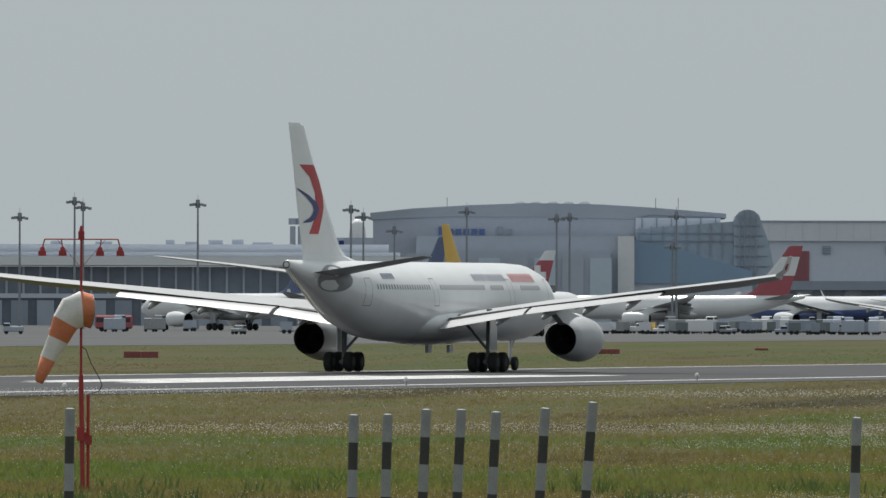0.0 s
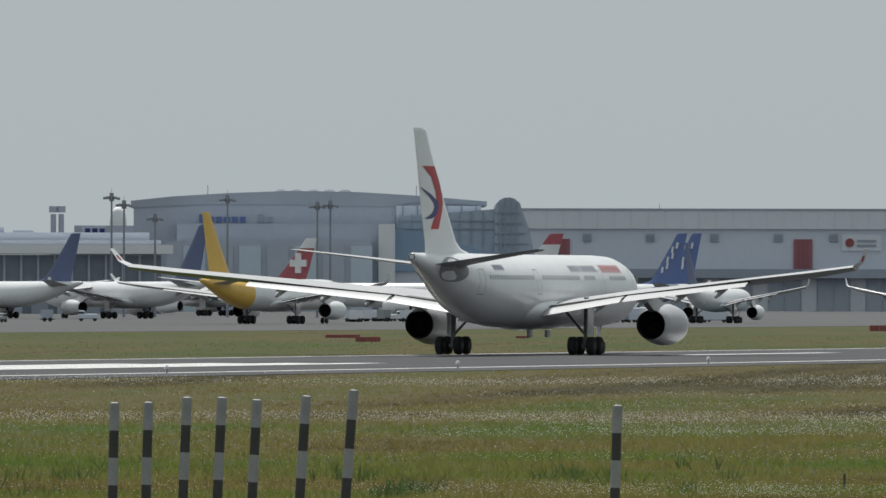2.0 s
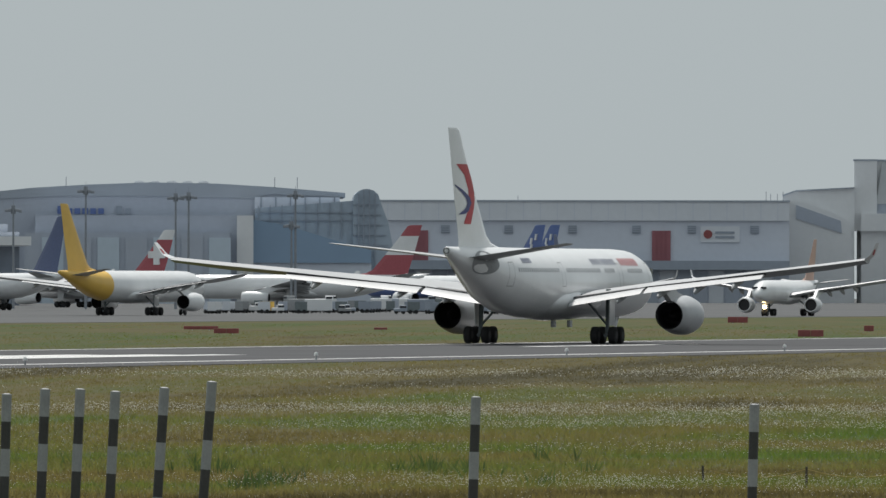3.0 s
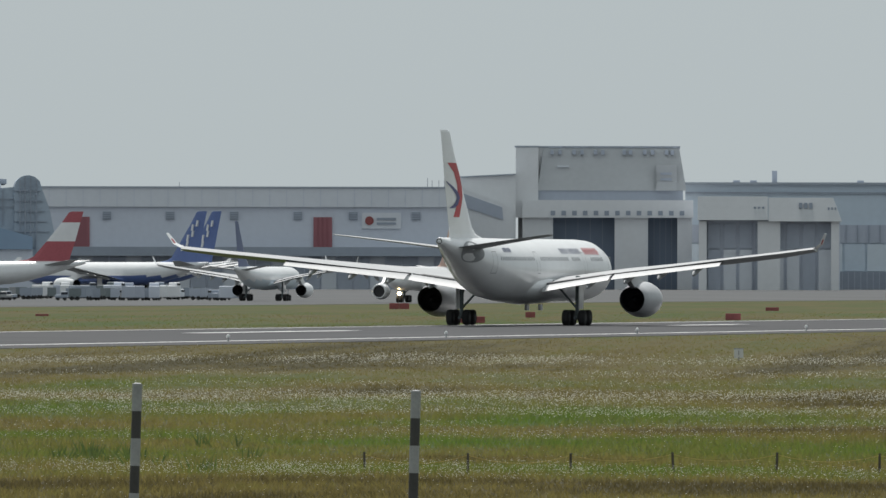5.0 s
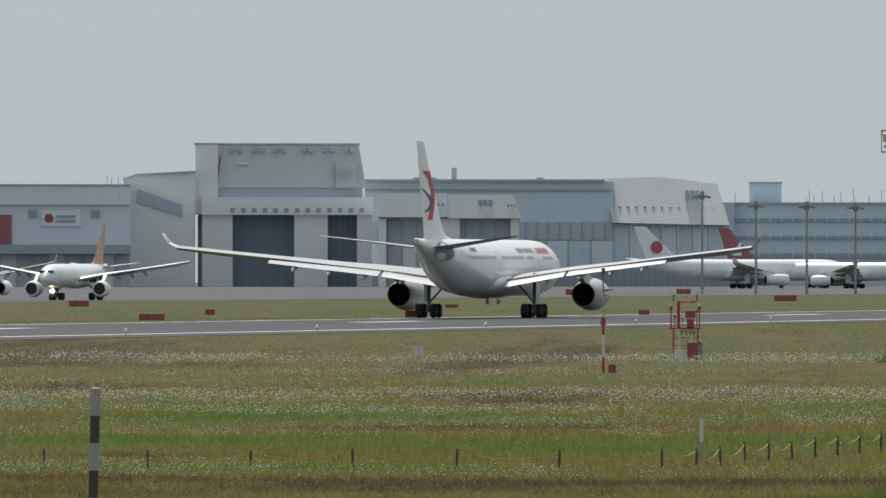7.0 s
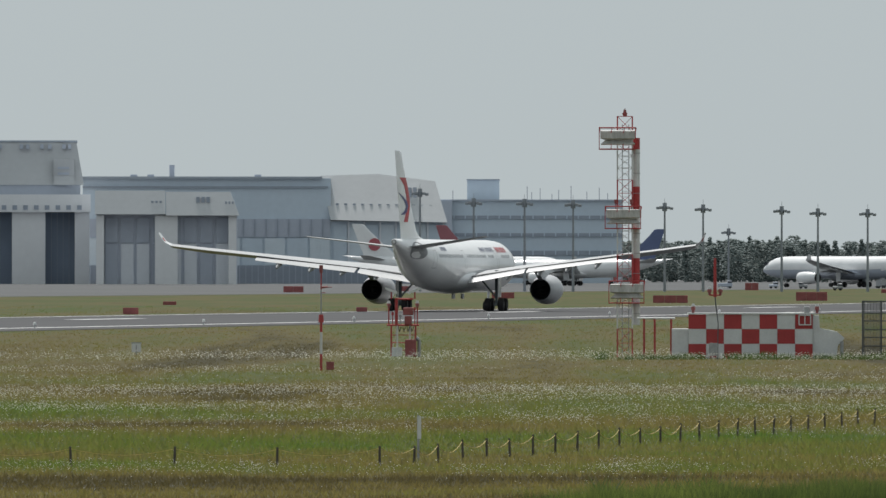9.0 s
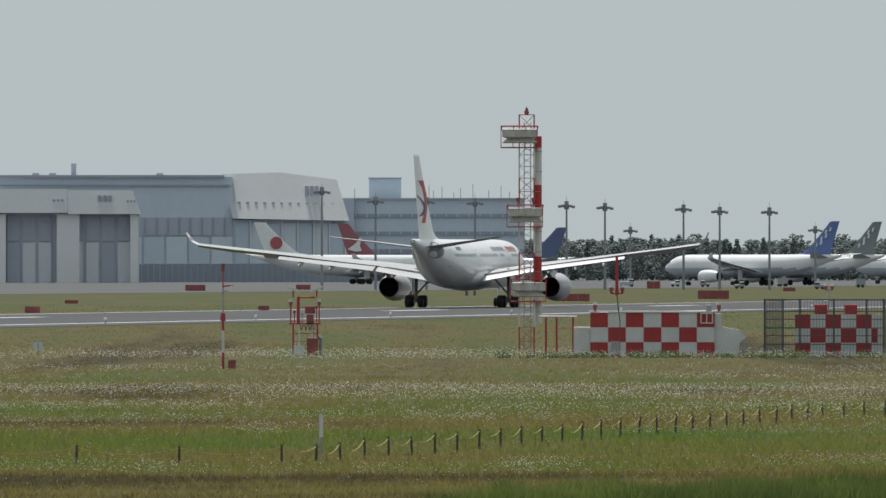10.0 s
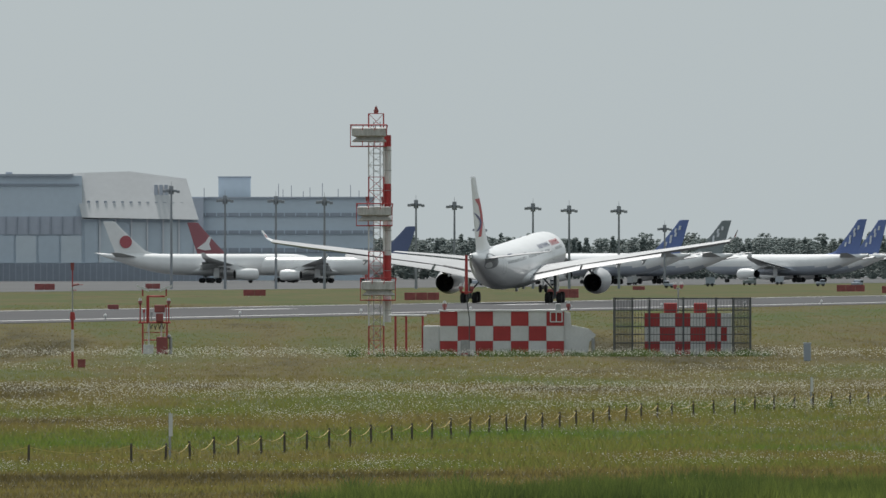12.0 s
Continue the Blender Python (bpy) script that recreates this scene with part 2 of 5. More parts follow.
def slab(name, s0, s1, o0, o1, z1, mat, label, cat):
    bm = bmesh.new()
    box(bm, s0, s1, o0, o1, -0.3, z1)
    ob = part(name, bm, mat)
    ob.matrix_basis = pose(0, 0, 0, 0, 0, 90 - RUNWAY)
    return tagged(ob, label, cat, kind="structure")


make_ground()
runway = slab("runway", -800, 5000, 211.0, 272, 0.03, ASPHALT, "worn grey asphalt runway with white edge lines", "runway")
slab("taxiway", 200, 1000, 372, 398, 0.03, CONCRETE, "pale grey taxiway behind the grass strip", "taxiway")
slab("apron", -1500, 6000, 470, 2600, 0.03, CONCRETE, "wide pale concrete apron with parked aircraft", "apron")
for k, (o, wd) in enumerate(((220.5, 1.1), (269.8, 0.9))):
    bm = bmesh.new()
    box(bm, -800, 5000, o - wd / 2, o + wd / 2, 0.034, 0.038)
    part("edge_line", bm, LINE, runway)


# ---- aircraft ----
def fuselage_rings(st, zc, kx, kr, n=32):
    rings = []
    for x, dz, r in st:
        rings.append([(x * kx, r * kr * math.sin(k * 2 * math.pi / n), zc + dz * kr + r * kr * math.cos(k * 2 * math.pi / n)) for k in range(n)])
    return rings


STATIONS = [(28.9, -0.75, 0.05), (28.6, -0.7, 0.5), (28.1, -0.6, 0.9), (27.3, -0.45, 1.35), (25.8, -0.22, 2.0), (24, -0.06, 2.5), (22, 0, 2.75), (19.5, 0, 2.82), (6, 0, 2.82), (-8, 0, 2.82),
            (-13, 0.18, 2.66), (-17, 0.55, 2.32), (-21, 1.1, 1.76), (-25, 1.75, 1.1), (-28, 2.25, 0.6), (-29.6, 2.5, 0.36), (-29.9, 2.52, 0.28)]


def foil(c0, c1, y, z, th, droop=0.0, n=7, low=0.7):
    """A wing section's ring from leading edge c0 to trailing edge c1."""
    up, lo = [], []
    for k in range(n + 1):
        f = k / n
        t = th * 2.6 * (math.sqrt(f) * 0.97 - f * 0.97 + 0.012) * 0.5
        x = c0 + (c1 - c0) * f
        zz = z - droop * f * f
        up.append((x, y, zz + t * 1.1))
        lo.append((x, y, zz - t * low))
    return up + lo[::-1]


def upright_foil(c0, c1, z, th, n=7):
    up, lo = [], []
    for k in range(n + 1):
        f = k / n
        t = th * 2.6 * (math.sqrt(f) * 0.97 - f * 0.97 + 0.012) * 0.5
        x = c0 + (c1 - c0) * f
        up.append((x, t, z))
        lo.append((x, -t, z))
    return up + lo[::-1]


def wheel(parent, x, y, r, w):
    bm = bmesh.new()
    n = 20
    prof = [(-w / 2, r * 0.8), (-w * 0.42, r * 0.95), (-w * 0.2, r), (w * 0.2, r), (w * 0.42, r * 0.95), (w / 2, r * 0.8)]
    loft(bm, [[(rr * math.cos(k * 2 * math.pi / n), yy, rr * math.sin(k * 2 * math.pi / n)) for k in range(n)] for yy, rr in prof])
    ob = part("wheel", bm, RUBBER, parent, smooth=False)
    ob.matrix_basis = pose(x, y, r + 0.03)
    bm = bmesh.new()
    prof = [(-w * 0.52, r * 0.45), (-w * 0.3, r * 0.5), (w * 0.3, r * 0.5), (w * 0.52, r * 0.45)]
    loft(bm, [[(rr * math.cos(k * 2 * math.pi / n), yy, rr * math.sin(k * 2 * math.pi / n)) for k in range(n)] for yy, rr in prof])
    part("rim", bm, DARK, ob)
    return ob


def airliner(name, m, label, length=58.8, radius=2.82, height=17.2, span=60.3, body=None, belly=None, fin=None, fin_tip=None, fin_foot=False, engine=None, tail_body=None, group="parked aircraft", droop=1.0):
    """A twin-jet on its wheels: x ahead, y to its left, the main wheels near the origin."""
    body, fin, engine = body or WHITE, fin or WHITE, engine or WHITE
    kx, kr, ks = length / 58.8, radius / 2.82, span / 60.3
    zc = 4.95 * (0.35 + 0.65 * kr)
    top = zc + 2.82 * kr
    ob = thing(name, m, label, "aircraft", group)
    bm = bmesh.new()
    loft(bm, fuselage_rings(STATIONS, zc, kx, kr))
    mats = [body]
    if belly or tail_body:
        mats += [belly or body, tail_body or body]
        for f in bm.faces:
            c = f.calc_center_median()
            if tail_body and c.x < -14.5 * kx:
                f.material_index = 2
            elif belly and c.z < zc - 0.55 * kr:
                f.material_index = 1
    fus = part("fuselage", bm, mats, ob, smooth=True)
    # cockpit glass
    for s in (-1, 1):
        part("cockpit_window", boxes((26.0 * kx, 27.1 * kx, s * 0.35 * kr, s * 1.62 * kr, zc + 0.72 * kr, zc + 1.25 * kr)), GLASS, fus)
    # fin
    H = height - top
    bm = bmesh.new()
    mats = [fin, fin_tip or fin]
    rows = [(-13.6, -26.4, -0.6, 1.0), (-14.6, -26.4, 0.02, 0.85), (-16.9, -26.4, 0.35, 0.68), (-18.3, -26.5, 0.95, 0.62), (-21.2, -27.6, 0.4 * H, 0.5), (-24.6, -28.75, 0.78 * H, 0.4), (-26.2, -29.4, 0.98 * H, 0.3), (-26.9, -29.5, H, 0.16)]
    loft(bm, [upright_foil(a * kx, b * kx, top + z, t * kr) for a, b, z, t in rows])
    if fin_tip:
        for f in bm.faces:
            zf = f.calc_center_median().z
            if zf > top + 0.7 * H or (fin_foot and zf < top + 0.3 * H):
                f.material_index = 1
    part("fin", bm, mats, ob, smooth=False)
    for s in (1, -1):
        bm = bmesh.new()
        loft(bm, [foil(-20.0 * kx, -26.4 * kx, s * 0.6 * ks, zc + 1.8 * kr, 0.52, -0.17), foil(-23.2 * kx, -27.8 * kx, s * 4.6 * ks, zc + 2.38 * kr, 0.36, -0.12), foil(-27.0 * kx, -29.6 * kx, s * 9.5 * ks, zc + 3.02 * kr, 0.2, -0.07),
                  foil(-27.6 * kx, -29.7 * kx, s * 9.75 * ks, zc + 3.08 * kr, 0.1, -0.05)])
        part("tailplane", bm, WING, ob)
        # wing and winglet
        z0 = zc - 1.1 * kr
        sec = [(0.5, 10.0, -2.6, -0.25, 1.5, 0.7), (2.7, 8.6, -2.9, 0.05, 1.35, 0.7), (6.0, 5.9, -3.2, 0.54, 1.05, 0.7), (9.4, 3.1, -3.5, 0.98, 0.85, 0.75), (14.0, 0.5, -5.0, 1.46, 0.54, 1.0), (20.0, -2.9, -7.0, 2.05, 0.46, 2.9), (25.5, -6.0, -8.8, 2.6, 0.44, 3.0), (29.0, -8.0, -10.0, 3.0, 0.36, 2.6)]
        bm = bmesh.new()
        loft(bm, [foil(a * kx, b * kx, s * y * ks, z0 + z, t, (0.25 if y < 8 else 0.15 if y < 19 else 0.08) * droop, 7, lw) for y, a, b, z, t, lw in sec])
        wing = part("wing", bm, WING, ob)
        bm = bmesh.new()
        loft(bm, [foil(-8.0 * kx, -10.0 * kx, s * 29.0 * ks, z0 + 3.0, 0.26), foil(-8.7 * kx, -10.3 * kx, s * 29.6 * ks, z0 + 3.35, 0.14), foil(-9.7 * kx, -10.7 * kx, s * 30.15 * ks, z0 + 4.3, 0.08)])
        part("winglet", bm, WHITE, wing)
        # flaps set for take-off, hung a little below the wing
        for y0, y1, a0, a1, zz0, zz1 in ((3.0, 9.2, -2.8, -3.4, 0.1, 0.95), (9.5, 20.0, -3.4, -6.9, 0.97, 2.03)):
            bm = bmesh.new()
            c0, c1 = 2.0, (1.8 if y1 < 10 else 1.1)
            loft(bm, [foil(a0 * kx + 0.25, (a0 - c0) * kx, s * y0 * ks, z0 + zz0 - (0.28 if y1 < 10 else 0.18) - 0.12 * droop, 0.28, (0.52 if y1 < 10 else 0.42) * droop), foil(a1 * kx + 0.25, (a1 - c1) * kx, s * y1 * ks, z0 + zz1 - 0.16 - 0.12 * droop, 0.18, (0.45 if y1 < 10 else 0.3) * droop)])
            part("flap", bm, WING, wing)
            # Solid dark bar along the slot, painting in its shade.
            bm = bmesh.new()
            rows = []
            for yy, aa, zz in ((y0, a0, zz0), (y1, a1, zz1)):
                x = aa * kx
                rows.append([(x + 0.5, s * yy * ks, z0 + zz - 0.08), (x - 0.08, s * yy * ks, z0 + zz - 0.15 * droop), (x - 0.08, s * yy * ks, z0 + zz - 0.16 - 0.2 * droop), (x + 0.5, s * yy * ks, z0 + zz - 0.1 - 0.2 * droop)])
            loft(bm, rows)
            part("cove_shade", bm, DARK, wing, "dark bar for the shade in the flap slot")
        for y, xx, zz, ln in ((7.3, -3.4, 0.7, 2.6), (10.9, -4.0, 1.12, 2.9), (14.2, -5.1, 1.46, 2.7), (17.6, -6.2, 1.8, 2.4)):
            rings = []
            for fx, dz, rw, rh in ((ln, -0.3, 0.06, 0.06), (ln * 0.55, -0.42, 0.24, 0.26), (0.0, -0.62, 0.3, 0.34), (-ln * 0.35, -0.78 - 0.06 * droop, 0.26, 0.3), (-ln * 0.62, -0.95 - 0.12 * droop, 0.15, 0.2), (-ln * 0.75, -0.98 - 0.16 * droop, 0.03, 0.05)):
                rings.append([((xx + fx) * kx, s * y * ks + rw * math.cos(k * math.pi / 6), z0 + zz + dz + rh * math.sin(k * math.pi / 6)) for k in range(12)])
            bm = bmesh.new()
            loft(bm, rings)
            part("flap_fairing", bm, WING, wing)
        # engine
        ye, ze, ke = s * 9.37 * ks, zc - 2.6 * (0.4 + 0.6 * kr), min(1.0, 0.4 + 0.6 * kr)
        bm = bmesh.new()
        prof = [(9.2, 1.18), (9.35, 1.3), (9.1, 1.45), (7.8, 1.62), (6.2, 1.6), (4.5, 1.38), (3.3, 1.16), (3.24, 1.1), (4.0, 1.08), (5.4, 0.95), (5.4, 0.02)]
        turned(bm, 0.0, ye, ze, [(x * kx, r * ke) for x, r in prof], 28, caps=False)
        for f in bm.faces:
            c = f.calc_center_median()
            rr = math.hypot(c.y - ye, c.z - ze)
            if c.x < 5.5 * kx and rr < 1.125 * ke:
                f.material_index = 1
        eng = part("engine", bm, [engine, DARK], ob, smooth=True)
        bm = bmesh.new()
        turned(bm, 0.0, ye, ze, [(5.3 * kx, 0.5 * ke), (4.4 * kx, 0.36 * ke), (3.7 * kx, 0.06 * ke)], 16)
        part("exhaust_cone", bm, DARK, eng)
        bm = bmesh.new()
        turned(bm, 0.0, ye, ze, [(8.6 * kx, 1.2 * ke), (8.55 * kx, 1.2 * ke)], 24)
        part("fan", bm, DARK, eng)
        bm = bmesh.new()
        zp = z0 + 1.0
        prism(bm, [(8.0 * kx, ze + 1.5 * ke), (5.2 * kx, ze + 1.85 * ke), (3.4 * kx, zp + 0.05), (-1.0 * kx, zp), (-1.6 * kx, zp - 0.35), (1.6 * kx, zp - 0.75), (3.6 * kx, ze + 1.0 * ke), (5.0 * kx, ze + 1.3 * ke)], ye - 0.25, ye + 0.25)
        part("pylon", bm, engine, eng)
        # main gear
        yg = s * 5.34 * ks
        gear = part("main_gear", rods(((-1.0, yg, 0.75), (-0.7, yg, z0 + 0.6), 0.17, 0.2, 10), ((-0.9, yg, 1.5), (-0.6, yg - s * 2.3, z0 + 0.2), 0.1, 0.1), ((-1.75, yg, 0.72), (-0.25, yg, 0.72), 0.14, 0.14), ((-1.0, yg, 2.0), (0.8, yg, z0 + 0.5), 0.08, 0.08)), FGREY, ob)
        part("gear_door", boxes((-1.6, 0.0, yg + s * 0.28, yg + s * 0.36, 1.5, z0 + 0.4)), WHITE, gear)
        r = 0.7 * (0.5 + 0.5 * kr)
        for dx in (-0.99, 0.99):
            for dy in (-0.74, 0.74):
                wheel(gear, -1.0 + dx * (kr if kr < 1 else 1), yg + dy * (0.6 + 0.4 * kr), r, 0.6)
    # wing-to-body fairing
    bm = bmesh.new()
    rings = []
    for x, w, h in ((11, 0.6, 0.5), (9, 2.2, 1.3), (5, 3.05, 1.72), (-1, 3.15, 1.8), (-4.5, 2.9, 1.6), (-7.5, 1.9, 1.1), (-9.5, 0.5, 0.4)):
        rings.append([(x * kx, w * kr * math.cos(k * math.pi / 12), zc - 1.45 * kr + h * kr * math.sin(k * math.pi / 12) * (0.9 if k > 12 else 0.75)) for k in range(24)])
    loft(bm, rings)
    part("belly_fairing", bm, belly or body, ob, smooth=True)
    xn = 21.2 * kx
    nose = part("nose_gear", rods(((xn, 0, 0.5), (xn + 0.2, 0, zc - 2.2 * kr), 0.11, 0.14), ((xn, -0.35, 0.52), (xn, 0.35, 0.52), 0.08, 0.08), ((xn, 0, 1.1), (xn + 1.6, 0, zc - 2.0 * kr), 0.07, 0.07)), METAL, ob)
    for s in (1, -1):
        wheel(nose, xn, s * 0.36, 0.5, 0.34)
    return ob


def skin(x, z, side, lift=0.012, zc=4.95):
    """A point on the cabin's side, a little proud of it."""
    for (xa, da, ra), (xb, db, rb) in zip(STATIONS, STATIONS[1:]):
        if xb <= x <= xa:
            f = (xa - x) / (xa - xb)
            break
    c, r = zc + da + (db - da) * f, ra + (rb - ra) * f + lift
    return (x, side * math.sqrt(max(0.01, r * r - (z - c) ** 2)), z)


def decal(bm, x0, x1, z0, z1, side, slant=0.0, n=4, lift=0.012):
    vs = []
    for k in range(n):
        z = z0 + (z1 - z0) * k / (n - 1)
        vs.append([bm.verts.new(skin(x + slant * k / (n - 1), z, side, lift)) for x in (x0, x1)])
    for a, b in zip(vs, vs[1:]):
        bm.faces.new((a[0], a[1], b[1], b[0]))


jet = airliner("departing_airliner", pose(0, 0, 0), "white twin-engine airliner taking off, red and blue crescents on its fin", engine=NACELLE, group="moving aircraft")
jet_body = [o for o in jet.children if o.name.startswith("fuselage")][0]
jet_fin = [o for o in jet.children if o.name.startswith("fin")][0]
# each emblem as pairs of points, its front edge and its back edge, from the top down: x, z, x, z
RED_CRESCENT = [(-24.4, 14.35, -27.4, 14.35), (-23.1, 13.2, -25.3, 13.5), (-22.45, 12.2, -24.2, 12.4), (-22.35, 11.5, -23.95, 11.5), (-22.6, 10.9, -24.2, 10.7), (-23.4, 9.6, -25.25, 9.6)]
BLUE_CRESCENT = [(-27.6, 12.72, -27.7, 12.66), (-25.6, 12.3, -25.9, 12.1), (-23.8, 11.75, -24.7, 11.6), (-23.3, 11.3, -24.4, 11.25), (-24.0, 10.66, -24.7, 10.95), (-25.0, 10.4, -25.2, 10.72), (-26.4, 10.35, -26.5, 10.4)]
FIN_ROWS = [(-17.6, -26.4, 7.87, 0.62), (-21.2, -27.6, 11.54, 0.5), (-24.6, -28.75, 15.12, 0.4), (-26.2, -29.4, 17.0, 0.3)]


def fin_half(x, z):
    """Half the fin's thickness there."""
    for (a0, b0, z0, t0), (a1, b1, z1, t1) in zip(FIN_ROWS, FIN_ROWS[1:]):
        if z <= z1:
            break
    f = (z - z0) / (z1 - z0)
    a, b, t = a0 + (a1 - a0) * f, b0 + (b1 - b0) * f, t0 + (t1 - t0) * f
    c = min(0.98, max(0.02, (x - a) / (b - a)))
    return t * 1.3 * (math.sqrt(c) * 0.97 - c * 0.97 + 0.012)


for edges, mat, name, lab, lift in ((RED_CRESCENT, RED, "red_crescent", "bright red crescent emblem", 0.02), (BLUE_CRESCENT, BLUE, "blue_crescent", "dark blue crescent emblem", 0.035)):
    for s in (-1, 1):
        bm = bmesh.new()
        rows = []
        for p, q in zip(edges, edges[1:]):
            for i in range(4 if q is not edges[-1] else 5):
                xf, zf, xb, zb = (u + (v - u) * i / 4 for u, v in zip(p, q))
                line = [(xf + (xb - xf) * j / 5, zf + (zb - zf) * j / 5) for j in range(6)]
                rows.append([bm.verts.new((x, s * (fin_half(x, z) + lift), z)) for x, z in line])
        for u, v in zip(rows, rows[1:]):
            for j in range(5):
                bm.faces.new((u[j], u[j + 1], v[j + 1], v[j]))
        part(name, bm, mat, jet_fin, lab)
for s in (-1, 1):
    # cabin windows, one by one
    for x0, x1 in ((-16.8, -5.6), (-3.6, 7.0), (8.2, 11.6), (15.4, 20.4)):
        for k in range(int((x1 - x0) / 0.53)):
            bm = bmesh.new()
            x = x0 + k * 0.53
            decal(bm, x, x + 0.24, 5.82, 6.16, s, 0.0, 3)
            part("cabin_window", bm, PANE, jet_body)
    # door seams
    for x in (-18.2, -4.9, 12.9, 22.4):
        bm = bmesh.new()
        for a, b, c, d in ((x - 0.55, x - 0.5, 4.7, 6.6), (x + 0.5, x + 0.55, 4.7, 6.6), (x - 0.55, x + 0.55, 4.66, 4.71), (x - 0.55, x + 0.55, 6.57, 6.62)):
            decal(bm, a, b, c, d, s, 0.0, 6)
        part("door_seam", bm, PATCH, jet_body)
    # plain bars in place of the titles and the registration
    for k in range(12):
        bm = bmesh.new()
        x = 5.2 + k * 0.6 + (0.3 if k > 4 else 0)
        decal(bm, x, x + 0.26, 6.45, 6.95, s, 0.1)
        part("title_bar", bm, GREYBLUE, jet_body)
    for k in range(10):
        bm = bmesh.new()
        x = 14.0 + k * 0.56
        decal(bm, x, x + 0.27, 6.4, 7.0, s, 0.06)
        part("title_bar", bm, RED, jet_body)
    for k in range(6):
        bm = bmesh.new()
        x = -15.2 + k * 0.42
        decal(bm, x, x + 0.24, 6.55, 6.95, s, 0.06)
        part("registration_bar", bm, GREYBLUE, jet_body)
    bm = bmesh.new()
    rim = [bm.verts.new(skin(-23.2 + 2.5 * math.cos(k * math.pi / 12), 6.55 + 0.95 * math.sin(k * math.pi / 12), s, 0.04)) for k in range(24)]
    hub = bm.verts.new(skin(-23.2, 6.55, s, 0.06))
    for k in range(24):
        bm.faces.new((hub, rim[k], rim[(k + 1) % 24]))
    part("tail_plate", bm, PATCH, jet_body, "dull grey plate at the tailplane root")
bm = bmesh.new()
turned(bm, 0, 0, 4.95 + 2.52, [(-29.8, 0.27), (-29.93, 0.25), (-29.94, 0.2), (-29.75, 0.15)], 18)
part("exhaust_outlet", bm, DARK, jet_body, "dark auxiliary exhaust outlet")
for x, r in ((6.5, 0.16), (1.5, 0.16)):
    bm = bmesh.new()
    box(bm, x, x + 0.8, -0.12, 0.12, 1.35, 1.9)
    part("belly_antenna", bm, SLATE, jet_body)
for w in [o for o in jet.children if o.name.startswith("wing")]:
    for g in [o for o in w.children if o.name.startswith("winglet")]:
        s = 1 if g.data.vertices[0].co.y > 0 else -1
        bm = bmesh.new()
        loft(bm, [[(-9.35, s * 29.66, 7.2), (-9.75, s * 29.66, 7.2), (-10.1, s * 29.9, 7.62), (-9.75, s * 29.9, 7.62)], [(-9.35, s * 29.6, 7.26), (-9.75, s * 29.6, 7.26), (-10.1, s * 29.82, 7.66), (-9.75, s * 29.82, 7.66)]])
        part("winglet_emblem", bm, RED, g, "small red emblem")


# ---- buildings: bearings and heights in ticks of 1/21532 radian, as a surveyor would note them ----
TICK = 1 / 21532.0
LEVEL = 34.1


def deg(u):
    return math.degrees(u * TICK)


def high(v, dist):
    return EYE + (LEVEL - v) * TICK * dist


class Site:
    """A building's own axes: x to the right in metres from its middle, z up, y away from the viewer."""

    def __init__(self, name, u0, u1, dist, label, cat="building"):
        self.mid, self.dist = (u0 + u1) / 2, dist
        self.ob = thing(name, facing(deg(self.mid), dist), label, cat)

    def x(self, u):
        return (u - self.mid) * TICK * self.dist

    def z(self, v):
        return max(0.0, high(v, self.dist))

    def slab(self, name, u0, u1, v0, v1, y0, y1, mat, parent=None, label=""):
        z0 = 0.0 if v1 is None else self.z(v1)
        return part(name, boxes((self.x(u0), self.x(u1), y0, y1, z0, self.z(v0))), mat, parent or self.ob, label)

    def shape(self, name, pts, y0, y1, mat, parent=None, label=""):
        bm = bmesh.new()
        prism(bm, [(self.x(u), 0.0 if v is None else self.z(v)) for u, v in pts], y0, y1)
        return part(name, bm, mat, parent or self.ob, label)

    def sloped(self, name, u0, u1, v0, v1, lean, y0, depth, mat, inset0=0.0, inset1=0.0, parent=None):
        """A panel that leans back by lean metres at its top; the insets narrow its top."""
        bm = bmesh.new()
        a, b, zt, zb = self.x(u0), self.x(u1), self.z(v0), self.z(v1)
        loft(bm, [[(a, y0, zb), (b, y0, zb), (b, y0 + depth, zb), (a, y0 + depth, zb)], [(a + inset0, y0 + lean, zt), (b - inset1, y0 + lean, zt), (b - inset1, y0 + depth, zt), (a + inset0, y0 + depth, zt)]])
        return part(name, bm, mat, parent or self.ob)


